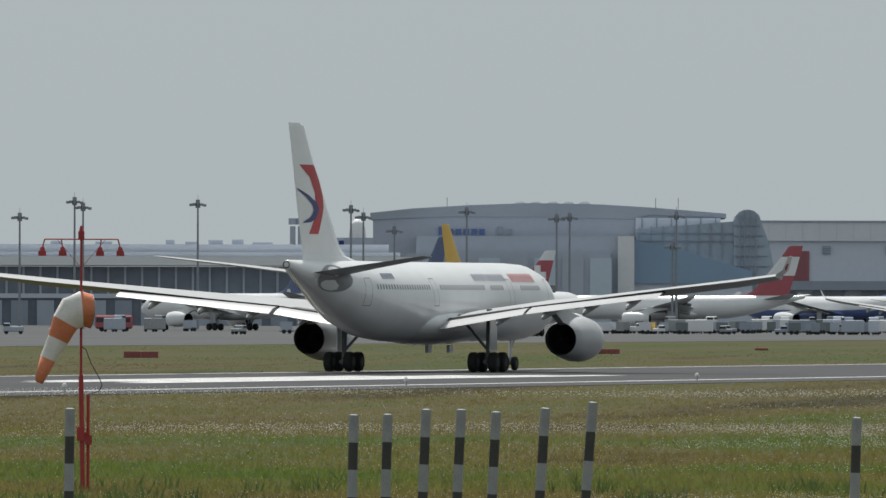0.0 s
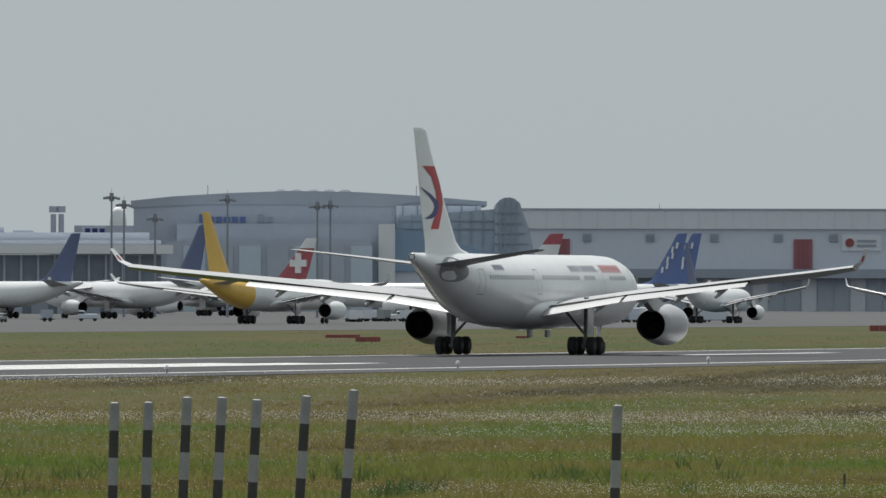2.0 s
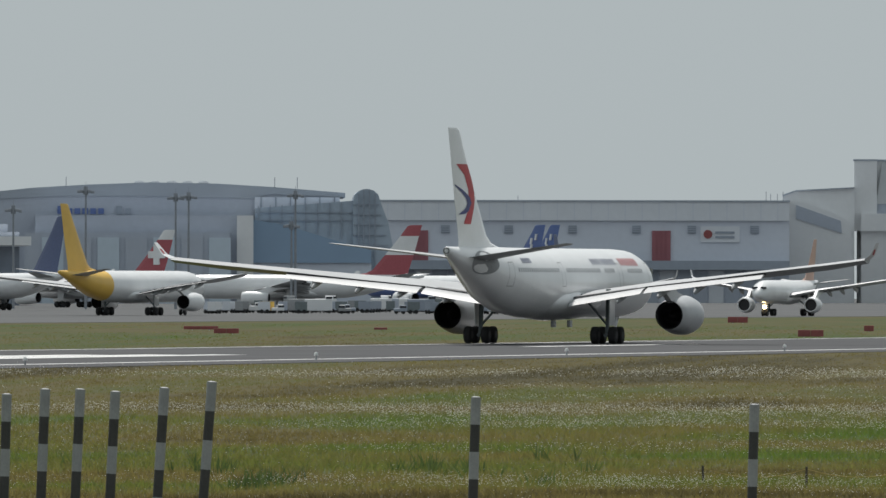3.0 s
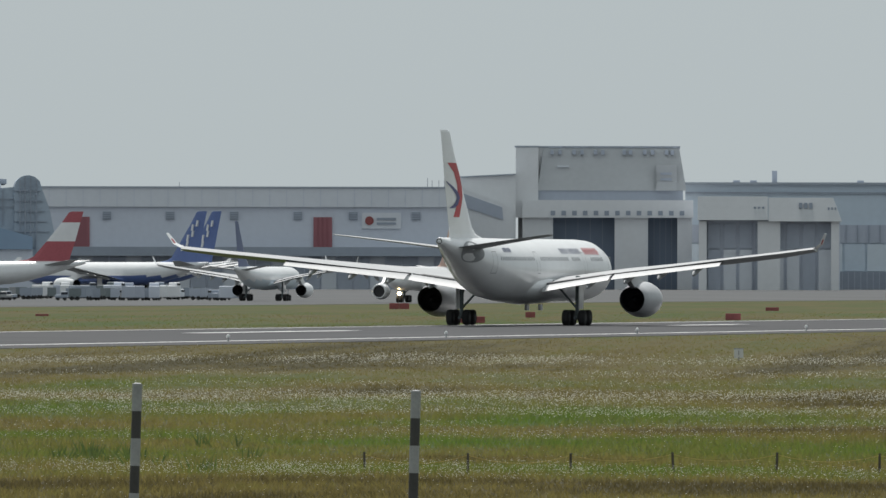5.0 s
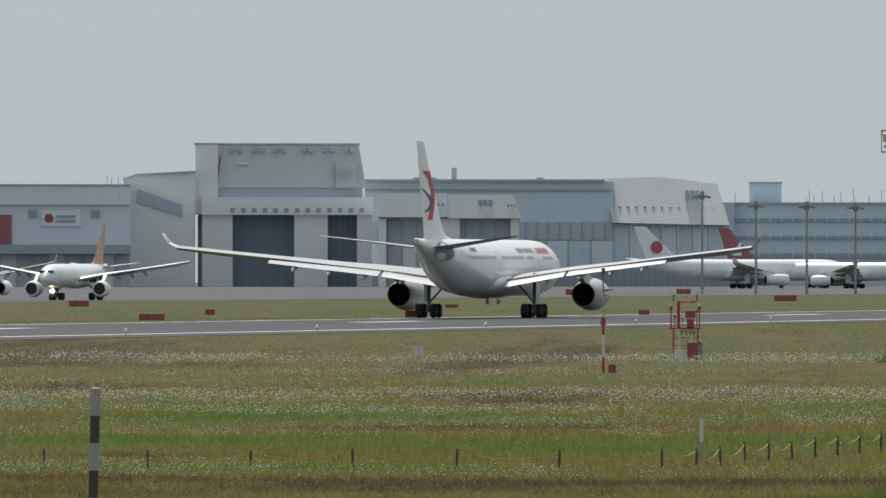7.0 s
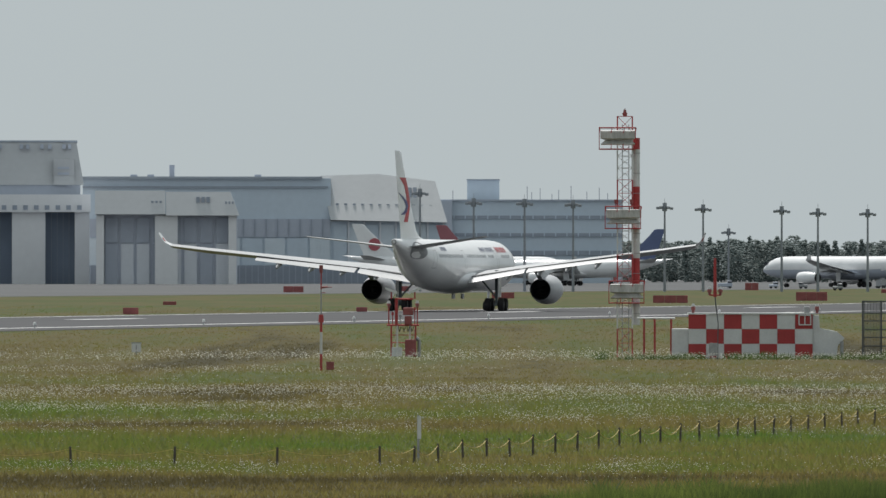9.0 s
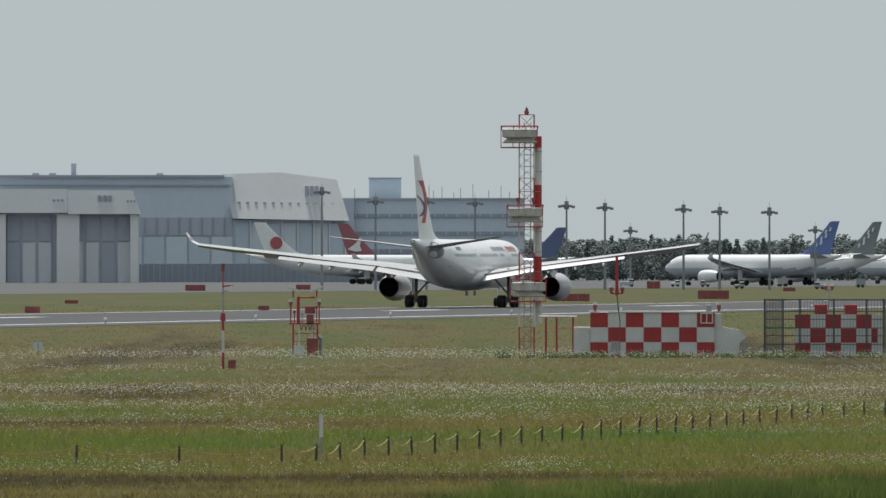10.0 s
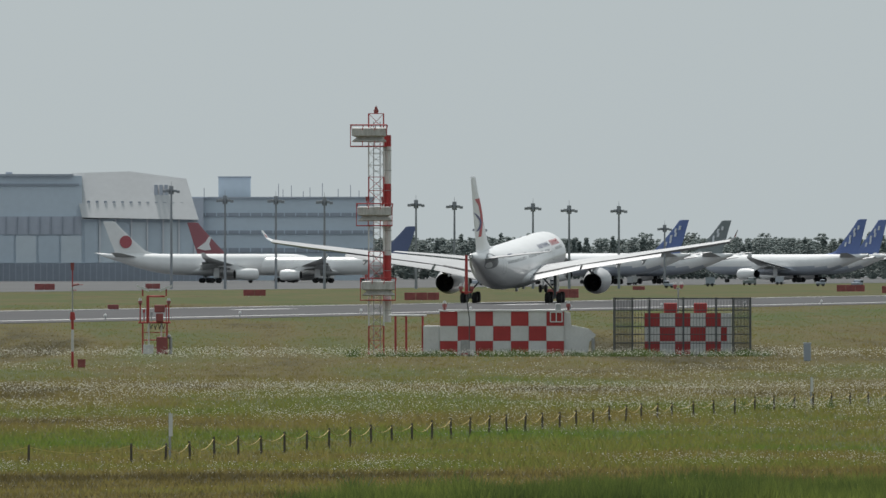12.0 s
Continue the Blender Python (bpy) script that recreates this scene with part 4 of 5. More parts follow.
# ---- service vehicles and red boxes on the apron ----
def vehicle(u, dist, kind, turn, paint):
    names = ("pale service van parked on the apron", "box truck waiting on the apron", "low baggage tug on the apron", "freight container standing on a flat dolly")
    ob = thing("freight_dolly" if kind == 3 else "service_vehicle", facing(deg(u), dist, 0.03, turn), names[kind], "vehicle", "apron vehicles")
    w = (3.4, 4.8, 2.2, 2.0)[kind]
    hgt = (1.3, 2.5, 1.0, 1.9)[kind]
    if kind == 3:
        bm = bmesh.new()
        prism(bm, [(-1.0, 0.5), (0.75, 0.5), (1.1, 0.95), (1.1, 2.05), (-1.0, 2.05)], -0.8, 0.8)
        part("container", bm, paint, ob)
        part("bed", boxes((-1.3, 1.3, -0.8, 0.8, 0.36, 0.48)), DARK, ob)
    else:
        part("body", boxes((-w / 2, w / 2, -0.95, 0.95, 0.4, hgt), bevel=0.12), paint, ob)
        part("cab", boxes((w / 2 - 1.2, w / 2 - 0.08, -0.9, 0.9, hgt * 0.6, hgt + 0.55), bevel=0.14), paint, ob)
        part("windscreen", boxes((w / 2 - 1.1, w / 2 - 0.03, -0.93, 0.93, hgt + 0.02, hgt + 0.4)), GLASS, ob)
    for x in (-w / 2 + 0.5, w / 2 - 0.55):
        for y in (-0.8, 0.8):
            part("wheel", rods(((x, y - 0.12, 0.36), (x, y + 0.12, 0.36), 0.36, 0.36, 10)), RUBBER, ob)


rv = random.Random(4)
bus = thing("apron_bus", facing(deg(-3008), 2200, 0.03), "long red apron bus with dark windows", "bus")
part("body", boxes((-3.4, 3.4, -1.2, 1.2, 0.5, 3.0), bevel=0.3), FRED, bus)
part("window_band", boxes((-3.2, 2.9, -1.23, 1.23, 1.7, 2.5)), GLASS, bus)
for x in (-2.2, 2.2):
    for y in (-1.0, 1.0):
        part("wheel", rods(((x, y - 0.15, 0.5), (x, y + 0.15, 0.5), 0.5, 0.5, 12)), RUBBER, bus)
PAINTS = (CREAM, CLADL, CLAD, CLAD2, CLAD2, CLAD3, CLAD3, FGREY, STEEL, STEEL)
for k in range(78):
    vehicle(-2160 + k * 8.2 + rv.uniform(-5, 5), rv.uniform(2060, 2260), rv.choice((0, 1, 2, 3, 3, 3)), rv.choice((0, 180, 60, 120, 90)), YELLOW if k == 12 else rv.choice(PAINTS))
for k in range(9):
    vehicle(-3250 + k * 78 + rv.uniform(-20, 20), rv.uniform(1950, 2300), rv.choice((0, 1, 2, 3)), rv.choice((0, 180, 60)), rv.choice(PAINTS[2:]))
for k in range(11):
    vehicle(420 + k * 66 + rv.uniform(-18, 18), rv.uniform(2500, 2950), rv.choice((0, 2, 3, 3)), rv.choice((0, 180, 60)), rv.choice(PAINTS[2:]))


def red_board(u, v, w, h):
    dist = 99950 / (v - LEVEL)
    w, h = w * TICK * dist, h * TICK * dist
    ob = thing("guidance_board", facing(deg(u), dist, 0.0, rv.uniform(-8, 8)), "low weathered red airfield board on short legs, dulled for haze", "airfield sign", "red airfield boards")
    n = max(1, round(w / 1.6))
    for k in range(n):
        part("panel", boxes((-w / 2 + k * w / n + 0.02, -w / 2 + (k + 1) * w / n - 0.02, -0.12, 0.12, 0.12, h), bevel=0.02), RED2, ob)
        part("leg", boxes((-w / 2 + (k + 0.5) * w / n - 0.04, -w / 2 + (k + 0.5) * w / n + 0.04, -0.04, 0.04, -0.02, 0.14)), STEEL, ob)


for row in ((-2960, 128, 62, 14), (-2135, 119, 45, 11), (-1101, 123, 46, 14), (-639, 117, 28, 14), (-351, 77, 36, 12), (-1230, 98, 36, 12), (-998, 113, 18, 12), 
            (316, 96, 62, 15), (566, 92, 56, 17), (460, 73, 24, 14), (-230, 112, 20, 10), (1075, 81, 50, 13), (700, 78, 22, 8), (1150, 84, 40, 14), (-2180, 112, 62, 8), (-1862, 112, 24, 6), (20, 88, 40, 12), (-160, 75, 26, 10), (-570, 100, 24, 8)):
    red_board(*row)


# ---- glide-path tower, hut, cage and masts ----
def banded(bm, x, y, z0, z1, r, bands, n=10):
    """A tube in bands: rows (z from, z to, material index)."""
    for a, b, mi in bands:
        rod(bm, (x, y, a), (x, y, b), r, r, n, mi)


def antenna_tower():
    dist = 637.0
    ob = thing("antenna_tower", facing(deg(236.5), dist), "red and white lattice antenna tower with three white platforms", "antenna tower")
    legs = [(-0.42, -0.4), (0.36, -0.4), (0.36, 0.4), (-0.42, 0.4)]
    zones = [(0.0, 1.5, 1), (1.5, 3.9, 0), (3.9, 5.4, 1), (5.4, 7.9, 0), (7.9, 9.3, 1), (9.3, 11.8, 0), (11.8, 12.62, 1)]
    for x, y in legs:
        bm = bmesh.new()
        banded(bm, x, y, 0, 12.6, 0.038, zones, 6)
        part("leg", bm, [HUTW, HUTR], ob)
    for z0, z1, mi in zones:
        n = max(1, round((z1 - z0) / 0.62))
        mat = HUTR if mi else HUTW
        for k in range(n):
            a, b = z0 + (z1 - z0) * k / n, z0 + (z1 - z0) * (k + 1) / n
            for i in range(4):
                p, q = legs[i], legs[(i + 1) % 4]
                part("ledger", rods(((*p, b), (*q, b), 0.018, 0.018, 4)), mat, ob)
                part("brace", rods(((*(p if k % 2 else q), a), (*(q if k % 2 else p), b), 0.016, 0.016, 4)), mat, ob)
    # ladder inside the lattice
    for x in (-0.16, 0.18):
        part("ladder_rail", rods(((x, -0.1, 0), (x, -0.1, 12.2), 0.022, 0.022, 5)), STEEL, ob)
    for k in range(40):
        part("rung", rods(((-0.16, -0.1, 0.3 + k * 0.3), (0.18, -0.1, 0.3 + k * 0.3), 0.014, 0.014, 4)), STEEL, ob)
    for x, z in ((-0.5, 8.05), (0.3, 8.05), (-0.55, 3.98), (0.28, 3.98)):
        part("side_lamp", rods(((x, -0.45, z), (x, -0.45, z + 0.22), 0.07, 0.09, 8), ((x, -0.45, z - 0.3), (x, -0.45, z), 0.03, 0.03, 6)), RED2, ob)
    for a, b, mi in [(1.7, 3.7, 0), (3.7, 5.2, 1), (5.2, 7.7, 0), (7.7, 8.95, 1), (8.95, 10.9, 0), (10.9, 11.5, 1)]:
        part("cable_duct", rods(((0.57, 0.55, a), (0.57, 0.55, b), 0.19, 0.19, 14)), HUTR if mi else HUTW, ob)
    for k in range(9):
        z = 2.3 + k * 1.05
        part("duct_clamp", rods(((0.36, 0.4, z), (0.78, 0.34, z), 0.02, 0.02, 4)), STEEL, ob)
    for z0, z1, xa, xb in ((10.9, 12.02, -1.37, 0.52), (6.75, 7.9, -1.06, 0.8), (2.85, 4.0, -0.86, 0.97)):
        h = z1 - z0
        # a trough: upright front above, its underside drawn in and back
        bm = bmesh.new()
        lay = lambda ins, y, z: [(xa + 0.06 + ins, y, z), (xb + 0.03 - ins, y, z), (xb + 0.03 - ins, -0.45, z), (xa + 0.06 + ins, -0.45, z)]
        loft(bm, [lay(0.05, -0.75, z0 + 0.2 * h), lay(0.02, -1.0, z0 + 0.24 * h), lay(0.26, -0.85, z0 + 0.42 * h), lay(0.0, -1.15, z0 + 0.5 * h), lay(0.0, -1.15, z0 + 0.84 * h), lay(0.05, -1.0, z0 + 0.87 * h)])
        pf = part("antenna_trough", bm, TROUGH, ob, "stained white sloped antenna trough")
        for z in (z0, z1):
            rail = [(xa, -1.25, z), (xb, -1.25, z), (xb, 0.5, z), (xa, 0.5, z)]
            bm = bmesh.new()
            for i in range(4):
                rod(bm, rail[i], rail[(i + 1) % 4], 0.03, 0.03, 6)
            part("rail", bm, HUTR, pf)
        for x in (xa, xa + (xb - xa) * 0.33, xa + (xb - xa) * 0.67, xb):
            for y in (-1.25, 0.5):
                part("stanchion", rods(((x, y, z0), (x, y, z0 + 0.24 * h), 0.02, 0.02, 5), ((x, y, z1 - 0.25 * h), (x + 0.05, y, z1), 0.02, 0.02, 5)), HUTR, pf)
        for x in (xa, xb):
            part("corner_post", rods(((x, -1.25, z0), (x, -1.25, z1), 0.022, 0.022, 5)), HUTR, pf)
        part("deck", boxes((xa, xb, -0.45, 0.5, z0 - 0.02, z0 + 0.03)), HUTR, pf)
    part("beacon", rods(((-0.03, 0, 12.6), (-0.03, 0, 12.8), 0.1, 0.14, 10), ((-0.03, 0, 12.8), (-0.03, 0, 12.98), 0.1, 0.06, 10), ((-0.03, 0, 12.9), (-0.03, 0, 13.04), 0.02, 0.02, 6)), RED2, ob, "small red beacon")


def obstruction_lamp(parent, x, y, z, h=0.35):
    l = part("lamp", rods(((x, y, z), (x, y, z + h * 0.5), 0.07, 0.07, 8), ((x, y, z + h * 0.5), (x, y, z + h), 0.13, 0.1, 10)), RED2, parent)
    part("lens", rods(((x, y, z + h), (x, y, z + h + 0.14), 0.1, 0.06, 10)), HUTW, l)


def equipment_hut():
    dist = 628.0
    ob = thing("equipment_hut", facing(deg(458), dist), "equipment hut with red and white chequered walls in the meadow", "hut")
    W, H = 6.42, 2.3
    part("body", boxes((-W / 2 + 0.02, W / 2 - 0.02, 0.03, 3.0, 0, H - 0.02)), HUTW, ob)
    for i in range(7):
        for k in range(3):
            x0, z0 = -W / 2 + i * W / 7, k * H / 3
            part("panel", boxes((x0 + 0.008, x0 + W / 7 - 0.008, 0.0, 0.05, z0 + 0.01, z0 + H / 3 - 0.008)), HUTR if (i + k) % 2 == 0 else HUTW, ob)
    part("roof", boxes((-W / 2 - 0.06, W / 2 + 0.06, -0.08, 3.06, H, H + 0.07)), HUTW, ob)
    part("side_wing", boxes((-W / 2 - 0.86, -W / 2, 0.3, 2.4, 0, 1.55), bevel=0.02), HUTW, ob)
    bm = bmesh.new()
    x = W / 2
    prism(bm, [(x, 0), (x + 1.22, 0), (x + 1.3, 0.7), (x + 1.62, 1.02), (x + 1.62, 1.1), (x + 1.25, 1.4), (x + 0.42, 1.56), (x + 0.36, 1.62), (x + 0.32, 2.25), (x, 2.25)], 0.2, 2.2)
    wing = part("end_wing", bm, HUTW, ob, "white stepped end housing")
    part("pipe", rods(((x + 1.5, 0.1, 0), (x + 1.5, 0.1, 0.9), 0.09, 0.09, 8)), STEEL, wing)
    part("wall_box", boxes((-2.1, -1.75, -0.15, 0.0, 0.05, 0.7)), RED2, ob)
    cage = part("wall_cage", rods(((2.5, -0.1, 1.75), (3.1, -0.1, 1.75), 0.03, 0.03), ((2.5, -0.1, 2.25), (3.1, -0.1, 2.25), 0.03, 0.03), ((2.5, -0.1, 1.75), (2.5, -0.1, 2.25), 0.03, 0.03), ((2.8, -0.1, 1.75), (2.8, -0.1, 2.25), 0.03, 0.03), ((3.1, -0.1, 1.75), (3.1, -0.1, 2.25), 0.03, 0.03)), HUTW, ob)
    part("roof_unit", boxes((2.75, 3.05, 0.2, 0.6, H + 0.05, H + 0.4), bevel=0.03), STEEL, ob)
    obstruction_lamp(ob, -W / 2 + 0.25, 0.2, H + 0.05)
    obstruction_lamp(ob, W / 2 + 0.22, 0.2, H + 0.05)
    fr = thing("pipe_frame", facing(deg(458), dist + 0.5), "red pipe frame beside the equipment hut", "frame")
    for x in (-5.5, -4.95, -4.1):
        part("post", rods(((x, 0, 0), (x, 0, 2.05), 0.055, 0.055, 8)), HUTR, fr)
    part("beam", rods(((-5.85, 0, 2.08), (-3.9, 0, 2.08), 0.05, 0.05, 8)), HUTW, fr)
    m = thing("lamp_pole", facing(deg(395), dist - 6), "thin red pole with two lamps before the hut", "lamp pole")
    part("pole", rods(((0.14, 0, 0), (0.16, 0, 1.9), 0.028, 0.028, 6), ((0.16, 0, 1.9), (0.05, 0, 2.7), 0.028, 0.028, 6), ((0.05, 0, 2.7), (0, 0, 3.3), 0.03, 0.03, 6)), CAGE, m)
    part("mast", rods(((0, 0, 3.2), (0, 0, 5.2), 0.09, 0.07, 8)), HUTR, m)
    part("bracket", rods(((-0.3, 0, 3.3), (0.3, 0, 3.3), 0.04, 0.04, 6)), HUTR, m)
    obstruction_lamp(m, -0.28, 0, 3.3, 0.3)
    obstruction_lamp(m, 0.28, 0, 3.3, 0.3)
    part("terminal_box", boxes((-0.3, 0.15, -0.1, 0.15, 0.2, 0.85)), STEEL, m)


def cage():
    dist = 628.0
    ob = thing("mesh_cage", facing(deg(777), dist), "grey wire mesh cage round a chequered cabinet", "cage")
    W, H, D = 7.05, 3.0, 3.2
    for x in (-W / 2, -W / 2 + 0.95, -1.7, 0.05, 1.75, W / 2 - 0.9, W / 2):
        for y in (0, D):
            part("post", rods(((x, y, 0), (x, y, H), 0.045, 0.045, 6)), CAGE, ob)
    for z in (0.05, 0.65, 1.1, 1.5, 1.95, 2.35, 2.95):
        bm = bmesh.new()
        for y in (0, D):
            rod(bm, (-W / 2, y, z), (W / 2, y, z), 0.03 if z > 2.9 else 0.022, 0.03 if z > 2.9 else 0.022, 5)
        for x in (-W / 2, W / 2):
            rod(bm, (x, 0, z), (x, D, z), 0.032, 0.032, 5)
        part("rail", bm, CAGE, ob)
    for k in range(34):
        x = -W / 2 + 0.95 + k * (W - 1.85) / 33
        part("wire", rods(((x, 0, 0), (x, 0, H), 0.011, 0.011, 4)), CAGE, ob)
    for k in range(13):
        f = k / 12
        for x, name in ((-W / 2 + 0.95 * f, "wire"), (W / 2 - 0.9 * f, "wire")):
            part(name, rods(((x, D * (1 - f) * 0.9, 0), (x, D * (1 - f) * 0.9, H), 0.026, 0.026, 4)), CAGE, ob)
    cb = thing("chequered_cabinet", facing(deg(777), dist + 1.2), "red and white chequered cabinet inside the mesh cage", "cabinet")
    w, h = 4.5, 2.2
    part("body", boxes((-w / 2 + 0.35, w / 2 + 0.3, 0.03, 1.6, 0, h - 0.02)), HUTW, cb)
    for i in range(6):
        for k in range(3):
            x0, z0 = -w / 2 + 0.3 + i * 0.79, k * h / 3
            part("panel", boxes((x0 + 0.008, x0 + (0.78 if i < 5 else 0.3), 0.0, 0.05, z0 + 0.01, z0 + h / 3 - 0.01)), HUTR if (i + k) % 2 == 0 else HUTW, cb)
    for x in (-0.95, 0.6):
        part("roof_box", boxes((x, x + 0.68, 0.2, 0.9, h, h + 0.52), bevel=0.04), HUTR, cb)
    lm = thing("lamp_pole", facing(deg(770), dist + 3.6), "thin pole with twin lamps behind the mesh cage", "lamp pole")
    part("pole", rods(((0, 0, 0), (0, 0, 3.5), 0.04, 0.04, 6)), STEEL, lm)
    part("bracket", rods(((-0.18, 0, 3.45), (0.18, 0, 3.45), 0.03, 0.03, 6)), STEEL, lm)
    obstruction_lamp(lm, -0.17, 0, 3.45, 0.22)
    obstruction_lamp(lm, 0.17, 0, 3.45, 0.22)


def monitor_mast():
    ob = thing("monitor_mast", facing(deg(-302), 555), "slim red and white monitor mast in the meadow", "mast")
    bm = bmesh.new()
    banded(bm, 0, 0, 0, 4.8, 0.06, [(0, 0.75, 1), (0.75, 1.75, 0), (1.75, 2.5, 1)], 8)
    banded(bm, 0, 0, 0, 4.8, 0.03, [(2.5, 3.7, 2), (3.7, 4.45, 1)], 8)
    part("pole", bm, [HUTW, HUTR, STEEL], ob)
    part("collar", rods(((0, 0, 2.2), (0, 0, 2.55), 0.13, 0.1, 8)), HUTR, ob)
    part("antenna_head", rods(((0, 0, 4.45), (0, 0, 4.8), 0.07, 0.09, 8)), RED2, ob)
    part("antenna_arm", rods(((0, 0, 3.78), (0.3, 0, 3.82), 0.05, 0.05, 6), ((0.3, 0, 3.8), (0.5, 0, 3.8), 0.02, 0.02, 6), ((0, 0, 3.55), (0.2, 0, 3.55), 0.02, 0.02, 6)), RED2, ob)
    b = thing("cable_box", facing(deg(-286), 555), "small red cable box beside the monitor mast", "box")
    part("cabinet", boxes((-0.18, 0.18, -0.15, 0.15, 0.02, 0.36), bevel=0.02), RED2, b)
    part("lid", boxes((-0.2, 0.2, -0.17, 0.17, 0.36, 0.4)), RED2, b)


def sensor_stand():
    ob = thing("sensor_stand", facing(deg(-157), 641), "red and white steel stand carrying weather sensors", "sensor stand")
    for x in (-0.62, -0.3, 0.36, 0.66):
        part("leg", rods(((x, 0, 0), (x, 0, 1.65), 0.045, 0.045, 6)), HUTR if x in (-0.62, 0.66) else HUTW, ob)
    part("deck", rods(((-0.85, 0, 1.67), (0.85, 0, 1.67), 0.05, 0.05, 6), ((-0.62, 0, 0.75), (0.66, 0, 0.75), 0.03, 0.03, 6)), HUTR, ob)
    part("base_panel", boxes((-0.6, -0.05, -0.1, 0.1, 0.02, 0.5)), HUTW, ob)
    part("cabinet", boxes((0.1, 0.68, -0.3, 0.2, 0.02, 0.92), bevel=0.03), RED2, ob)
    part("column", rods(((-0.35, 0, 1.67), (-0.35, 0, 3.05), 0.08, 0.08, 8), ((-0.4, 0, 3.05), (0.55, 0, 3.05), 0.05, 0.05, 6)), HUTR, ob)
    part("upper_box", boxes((0.0, 0.55, -0.2, 0.2, 2.2, 2.6), bevel=0.03), RED2, ob)
    part("lower_box", boxes((0.08, 0.46, -0.2, 0.2, 1.7, 2.15), bevel=0.03), RED2, ob)
    for s in (-1, 1):
        bm = bmesh.new()
        x = s * 0.62
        loft(bm, [[(x - 0.32, -0.15, 3.42 + s * -0.12), (x + 0.32, -0.15, 3.42 + s * 0.12), (x + 0.32, 0.15, 3.42 + s * 0.12), (x - 0.32, 0.15, 3.42 - s * 0.12)],
                  [(x - 0.32, -0.15, 3.55 + s * -0.12), (x + 0.32, -0.15, 3.55 + s * 0.12), (x + 0.32, 0.15, 3.55 + s * 0.12), (x - 0.32, 0.15, 3.55 - s * 0.12)]])
        part("shield", bm, HUTW, ob, "white tilted shield")
        part("shield_post", rods(((x, 0, 3.05), (x, 0, 3.42), 0.04, 0.04, 6)), HUTR, ob)
        part("side_post", rods(((s * 0.75, 0, 1.67), (s * 0.75, 0, 2.6), 0.035, 0.035, 6)), HUTR, ob)
        obstruction_lamp(ob, s * 0.75, 0, 2.6, 0.22)
    for z in (0.35, 1.15):
        part("cross_tie", rods(((-0.62, 0, z), (0.66, 0, z), 0.022, 0.022, 5)), HUTR, ob)
    part("cross_brace", rods(((-0.62, 0.05, 0.1), (-0.3, 0.05, 1.6), 0.016, 0.016, 5), ((0.36, 0.05, 0.1), (0.66, 0.05, 1.6), 0.016, 0.016, 5)), HUTW, ob)
    for x, hh in ((-0.55, 0.5), (-0.15, 0.35), (0.62, 0.75)):
        part("instrument", rods(((x, -0.1, 1.7), (x, -0.1, 1.7 + hh), 0.025, 0.025, 6), ((x, -0.1, 1.7 + hh), (x, -0.1, 1.86 + hh), 0.07, 0.05, 8)), STEEL if hh < 0.4 else HUTR, ob)
    for x in (-0.25, -0.02, 0.2, 0.4):
        part("cable_loop", rods(((x, -0.12, 1.62), (x + 0.06, -0.12, 1.32), 0.02, 0.02, 5), ((x + 0.06, -0.12, 1.32), (x + 0.16, -0.12, 1.6), 0.02, 0.02, 5)), DARK, ob)
    part("meter", rods(((0.85, 0, 0), (0.85, 0, 0.9), 0.09, 0.09, 8), ((0.82, 0, 0.9), (0.7, 0, 1.0), 0.12, 0.1, 8)), STEEL, ob)


def marker_board(u, v, w, h):
    dist = 99950 / (v - LEVEL)
    ob = thing("marker_board", facing(deg(u), dist), "small white marker board on a post in the grass", "marker")
    part("board", boxes((-w / 2, w / 2, -0.03, 0.03, h * 0.25, h)), HUTW, ob)
    part("frame", boxes((-w / 2 - 0.03, w / 2 + 0.03, 0.03, 0.07, h, h + 0.06)), STEEL, ob)
    part("post", boxes((-0.03, 0.03, -0.05, -0.03, 0, h * 0.9)), STEEL, ob)


